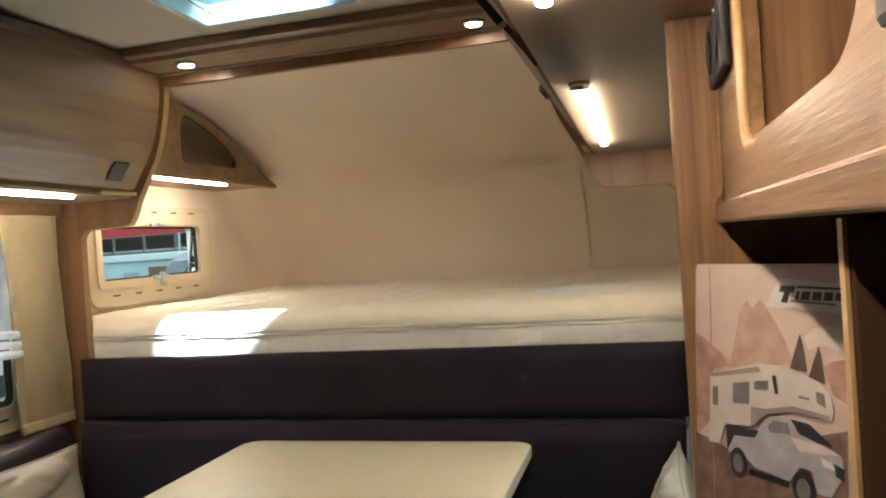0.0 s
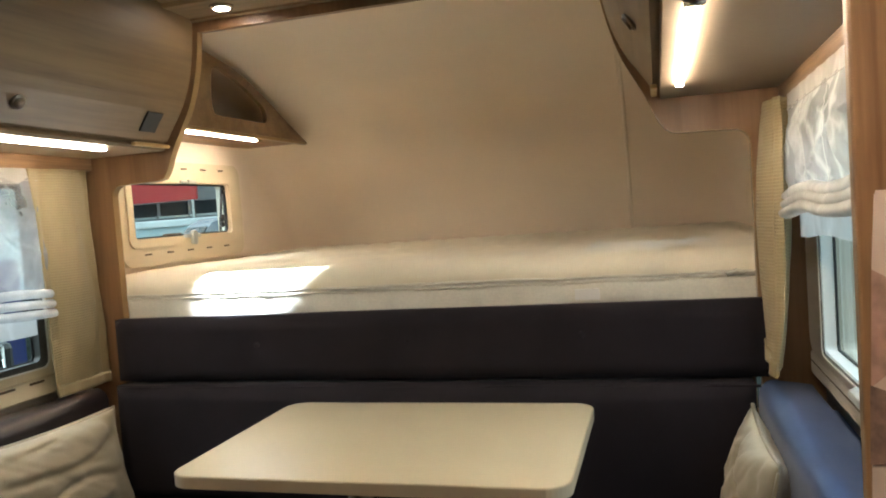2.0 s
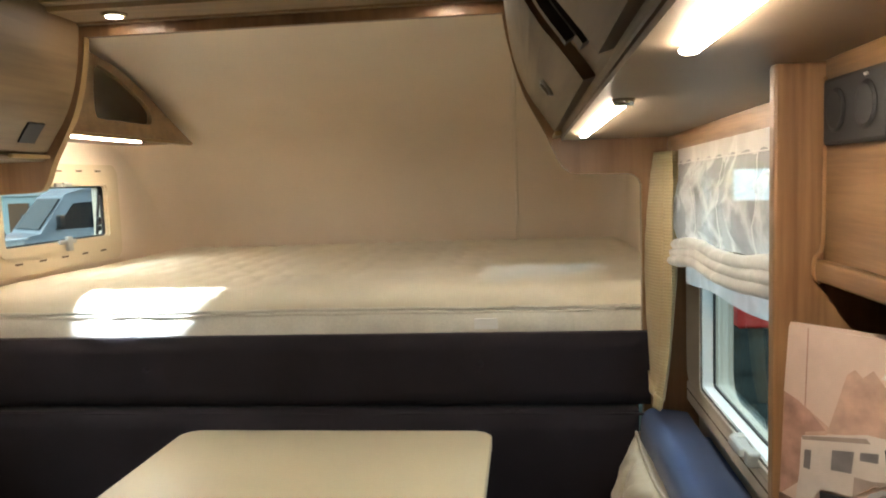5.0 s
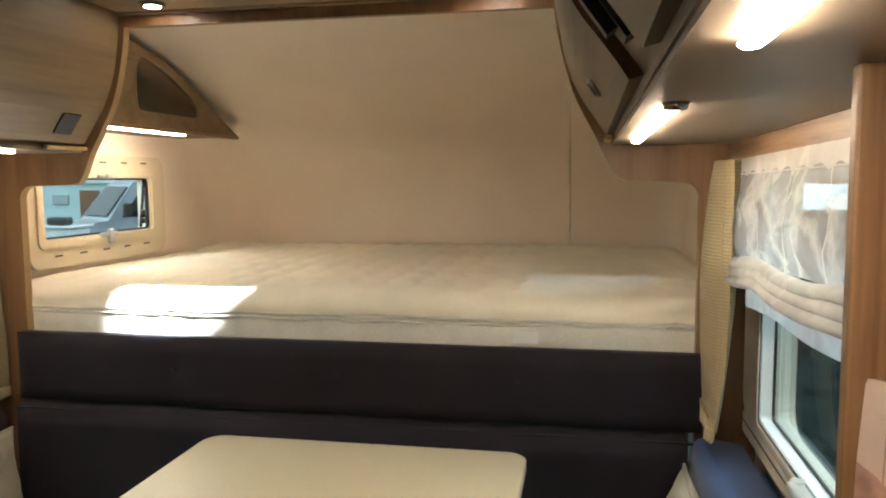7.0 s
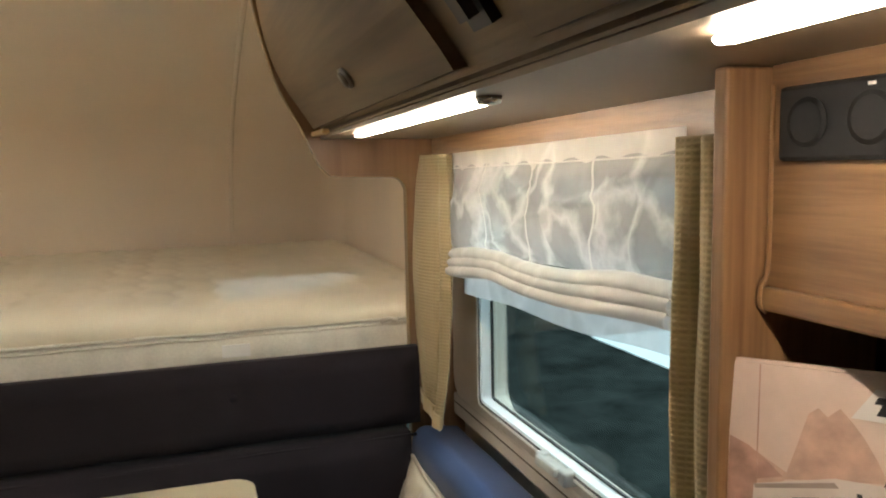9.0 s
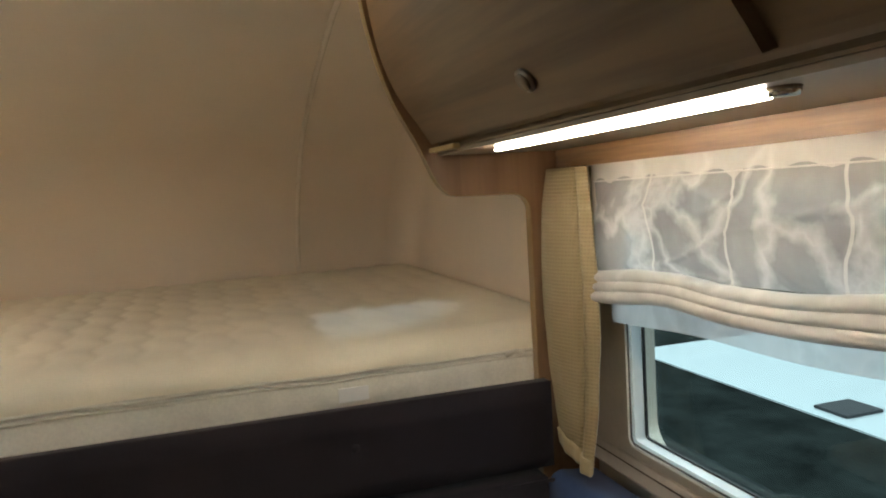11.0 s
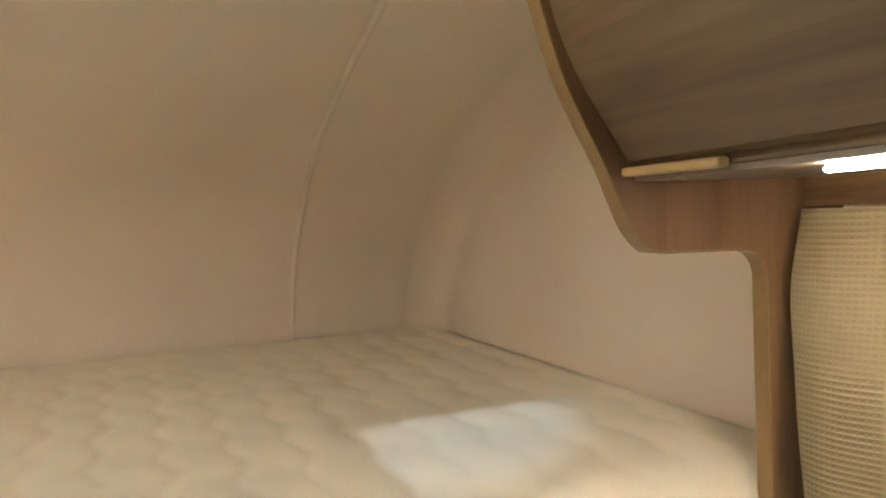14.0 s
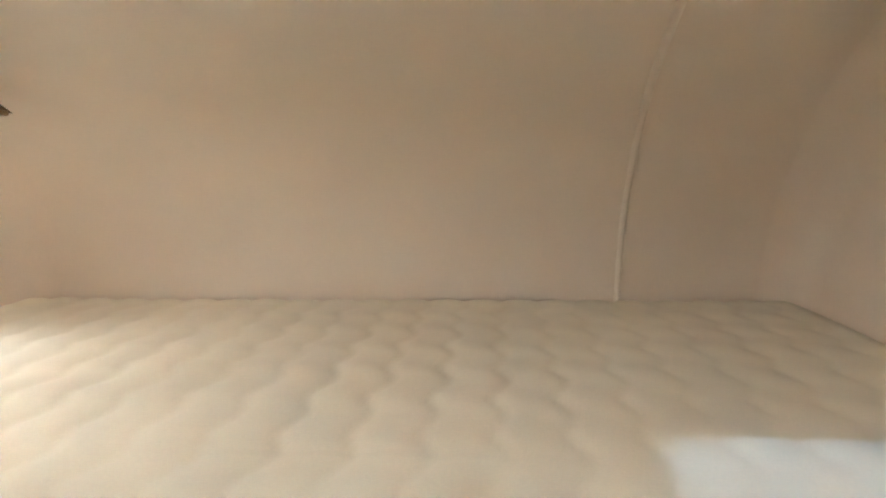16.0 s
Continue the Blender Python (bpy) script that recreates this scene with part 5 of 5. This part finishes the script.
VGLASS = plain("van_dark_glass", (0.02, 0.025, 0.03), rough=0.12, vary=0.1, bump=0.0, spec=0.2)
RED = plain("red_paint", (0.50, 0.03, 0.03), rough=0.4, vary=0.1)
solo("ground", boxes((-60, 60, -60, 60, G - 0.1, G)), H_FLOOR, "dark grey-green exhibition hall carpet", "ground", kind="structure")
solo("pavement_white", boxes((5.58, 8.2, 2, 12.2, G + 0.004, G + 0.02)), H_WHITE, "white glossy stand floor", "floor", kind="structure")
solo("backdrop_wall", boxes((-45.2, -45, -20, 60, G, 7)), H_WALL, "pale green-white exhibition hall wall", "wall", kind="structure")
solo("backdrop_wall_dark", boxes((22, 22.2, -20, 60, G, 7)), plain("hall_dark_wall", (0.16, 0.18, 0.19), rough=0.8, vary=0.3, stain=0.4), "dark grey exhibition hall wall", "wall", kind="structure")
solo("floor_tile", boxes((5.72, 6.15, 8.79, 9.19, G + 0.021, G + 0.05)), BLACK, "dark square plate lying on the white stand floor", "plate")


def van(x, y, turn, paint, label):
    r = thing("van", (x, y, G), label, "van", "")
    m = Matrix.Translation((x, y, G)) @ pose(0, 0, 0, 0, 0, turn)
    side = [(-2.4, 0.35), (2.3, 0.35), (2.45, 0.8), (2.35, 1.15), (1.75, 1.32), (1.0, 2.25), (0.6, 2.45), (-2.4, 2.45)]

    def add(name, bm, mat, parent=r, lab=""):
        bm.transform(m)
        return part(name, bm, mat, parent, lab)
    bm = plate(bmesh.new(), side, [], "y", -0.95, 0.95)
    bmesh.ops.bevel(bm, geom=[e for e in bm.edges if abs(e.verts[0].co.y - e.verts[1].co.y) < 0.01 and len(e.link_faces) == 2 and abs(e.link_faces[0].normal.dot(e.link_faces[1].normal)) < 0.5], offset=0.07, segments=2, affect="EDGES")
    body = add("body", bm, paint)
    d = Vector((-0.75, 0.93)).normalized()
    bm = bmesh.new()
    q = [bm.verts.new(c) for c in ((1.69, -0.80, 1.425), (1.69, 0.80, 1.425), (1.07, 0.72, 2.195), (1.07, -0.72, 2.195))]
    q2 = [bm.verts.new((v.co.x + 0.02, v.co.y, v.co.z + 0.016)) for v in q]
    bm.faces.new(q2), bm.faces.new(q)
    for i in range(4):
        bm.faces.new((q[i], q[(i + 1) % 4], q2[(i + 1) % 4], q2[i]))
    add("windscreen", bm, VGLASS, r, "dark sloping windscreen")
    for s in (-1, 1):
        bm = plate(bmesh.new(), [(0.20, 1.40), (1.36, 1.40), (0.86, 2.06), (0.20, 2.10)], [], "y", s * 0.951, s * 0.966)
        add("side_window", bm, VGLASS, r, "dark cab side window")
        bm = bmesh.new()
        box(bm, 1.20, 1.36, s * 1.02 if s > 0 else -1.26, s * 1.02 + 0.24 if s > 0 else -1.02, 1.42, 1.78, 0.05)
        add("wing_mirror", bm, BLACK, r, "black wing mirror")
        bm = boxes((2.28, 2.42, *sorted((s * 0.58, s * 0.90)), 0.86, 1.10, 0.03))
        add("headlight", bm, CLEAR, r, "clear headlight")
        for xw in (-1.5, 1.5):
            bm = bmesh.new()
            disc(bm, (xw, s * 0.74, 0.34), (0, s, 0), 0.34, 0.235, 28)
            tyre = add("tyre", bm, GASKET, r, "black tyre")
            bm = bmesh.new()
            disc(bm, (xw, s * 0.976, 0.34), (0, s, 0), 0.21, 0.006, 24)
            part_rim = add("rim", bm, CHROME, tyre, "metal rim")
    add("grille", boxes((2.40, 2.47, -0.52, 0.52, 0.62, 0.84, 0.02)), BLACK, r, "black grille")
    return r


van(-11.5, 22.9, 236, VAN_G, "silver camper van parked beside the cabin")

solo("wall_partition_hall", boxes((-36, -9.0, 26.0, 26.2, G, 1.32)), H_WALL, "pale green partition wall in the hall", "wall", kind="structure")
solo("trim_partition_cap", boxes((-36, -9.0, 25.9, 26.3, 1.32, 1.58, 0.04)), H_WHITE, "white capping along the partition wall", "trim", kind="structure")
door_h = solo("door_hall", boxes((-16.15, -15.45, 25.93, 25.998, G, 1.10)), plain("hall_door_brown", (0.20, 0.10, 0.05), rough=0.5, vary=0.15), "brown door in the partition wall", "door", kind="structure")
solo("wall_panel", boxes((-17.2, -16.6, 25.93, 25.998, 0.62, 0.95, 0.01)), plain("notice_grey", (0.36, 0.42, 0.43), rough=0.6, vary=0.1), "grey notice panel on the partition wall", "panel", kind="structure")
solo("wall_rail", boxes((-17.1, -15.8, 25.80, 25.998, -0.20, -0.08)), DARKGREY, "dark rail on the partition wall", "rail", kind="structure")
gal = thing("gallery_front", (-24, 32, G), "grey gallery front with dark windows far across the hall", "building", kind="structure")
part("wall", boxes((-45, -8, 32.0, 32.4, G, 6.5)), plain("gallery_paint", (0.30, 0.33, 0.34), rough=0.6, vary=0.12, stain=0.7), gal)
for k in range(8):
    x0 = -27.0 + k * 1.60
    w = part("window", boxes((x0, x0 + 1.38, 31.93, 31.998, 1.84, 2.42)), VGLASS, gal, "dark window")
    part("window_sill", boxes((x0 - 0.05, x0 + 1.43, 31.86, 31.998, 1.74, 1.83)), CHROME, w)
cou = thing("display_counter", (-7.7, 14.0, G), "white display counter with a black bag on top", "counter")
part("counter_body", boxes((-8.1, -7.42, 13.8, 14.3, G, 0.66, 0.02)), VAN_W, cou)
part("counter_top", boxes((-8.15, -7.38, 13.75, 14.35, 0.661, 0.70, 0.01)), VAN_W, cou)
bag = thing("bag", (-7.75, 14.0, 0.701), "black bag lying on the white counter", "bag")
part("bag_body", boxes((-7.95, -7.6, 13.9, 14.15, 0.7015, 0.84, 0.05, 3)), BLACK, bag)
solo("wall_stand_side", boxes((-4.6, -4.5, 5.3, 7.9, G, 1.0)), STAND, "pale grey-green stand wall beside the cabin", "wall", kind="structure")
solo("trim_stand_post", boxes((-4.62, -4.45, 7.9, 8.05, G, 1.1)), plain("dark_blue_post", (0.02, 0.03, 0.12), rough=0.4, vary=0.1), "dark blue post of the stand wall", "post", kind="structure")
ban = solo("banner", boxes((-26.0, -17.4, 30.0, 30.1, 2.40, 4.5)), RED, "long red banner standing on two metal posts in the hall", "banner")
for x in (-25.8, -17.6):
    part("banner_post", boxes((x - 0.06, x + 0.06, 30.0, 30.1, G, 2.40)), CHROME, ban, "metal post")
# display board, folded trolley and extinguisher beside the cabin
brd = thing("display_board", (-3.1, 5.96, G), "pale grey display board standing in the hall", "board")
part("panel", boxes((-3.12, -3.08, 5.80, 6.10, -0.3, 0.80, 0.01)), BOARD, brd)
for y in (5.82, 6.02):
    part("foot", boxes((-3.35, -2.85, y, y + 0.06, G, -0.88)), CHROME, brd, "flat metal foot")
    part("post", boxes((-3.14, -3.06, y, y + 0.06, -0.88, -0.29)), CHROME, brd, "metal post")
tro = thing("trolley", (-3.0, 6.25, G), "black folding trolley with a silver frame", "trolley")
part("bag", boxes((-3.4, -2.93, 6.02, 6.48, G + 0.02, 0.68, 0.04)), BLACK, tro, "black bag")
for y in (6.06, 6.36):
    part("upright", tube(bmesh.new(), [(-2.9, y, G), (-2.9, y, 0.665)], 0.010, 8), CHROME, tro, "silver tube", True)
for z in (0.665, 0.54):
    part("crossbar", tube(bmesh.new(), [(-2.9, 6.06, z), (-2.9, 6.36, z)], 0.009, 8), CHROME, tro, "silver tube", True)
ext = thing("fire_extinguisher", (-3.15, 5.58, G), "red fire extinguisher with a black hose", "fire extinguisher")
bm = bmesh.new()
disc(bm, (-3.15, 5.58, 0.10), (0, 0, 1), 0.10, 0.40, 20), disc(bm, (-3.15, 5.58, 0.50), (0, 0, 1), 0.10, 0.07, 20, 0.04)
part("cylinder", bm, RED, ext, "red cylinder", True)
bm = bmesh.new()
disc(bm, (-3.15, 5.58, 0.57), (0, 0, 1), 0.035, 0.08, 12), tube(bm, spline([(-3.15, 5.61, 0.62), (-3.11, 5.69, 0.56), (-3.11, 5.70, 0.3)], 5), 0.015, 6)
part("valve", bm, BLACK, ext, "black valve and hose")
part("stand", boxes((-3.23, -3.07, 5.50, 5.66, G, 0.099)), DARKGREY, ext, "grey stand")
bx = thing("red_case", (4.0, 14.55, G), "red equipment case standing on the hall carpet", "case")
part("case_body", boxes((3.72, 4.29, 14.32, 14.8, G, -0.50, 0.05)), RED, bx)
part("case_lid", boxes((3.70, 4.31, 14.30, 14.82, -0.499, -0.37, 0.04)), RED, bx, "red lid")
part("case_handle", boxes((3.92, 4.10, 14.28, 14.32, -0.74, -0.68, 0.01)), BLACK, bx, "black handle")
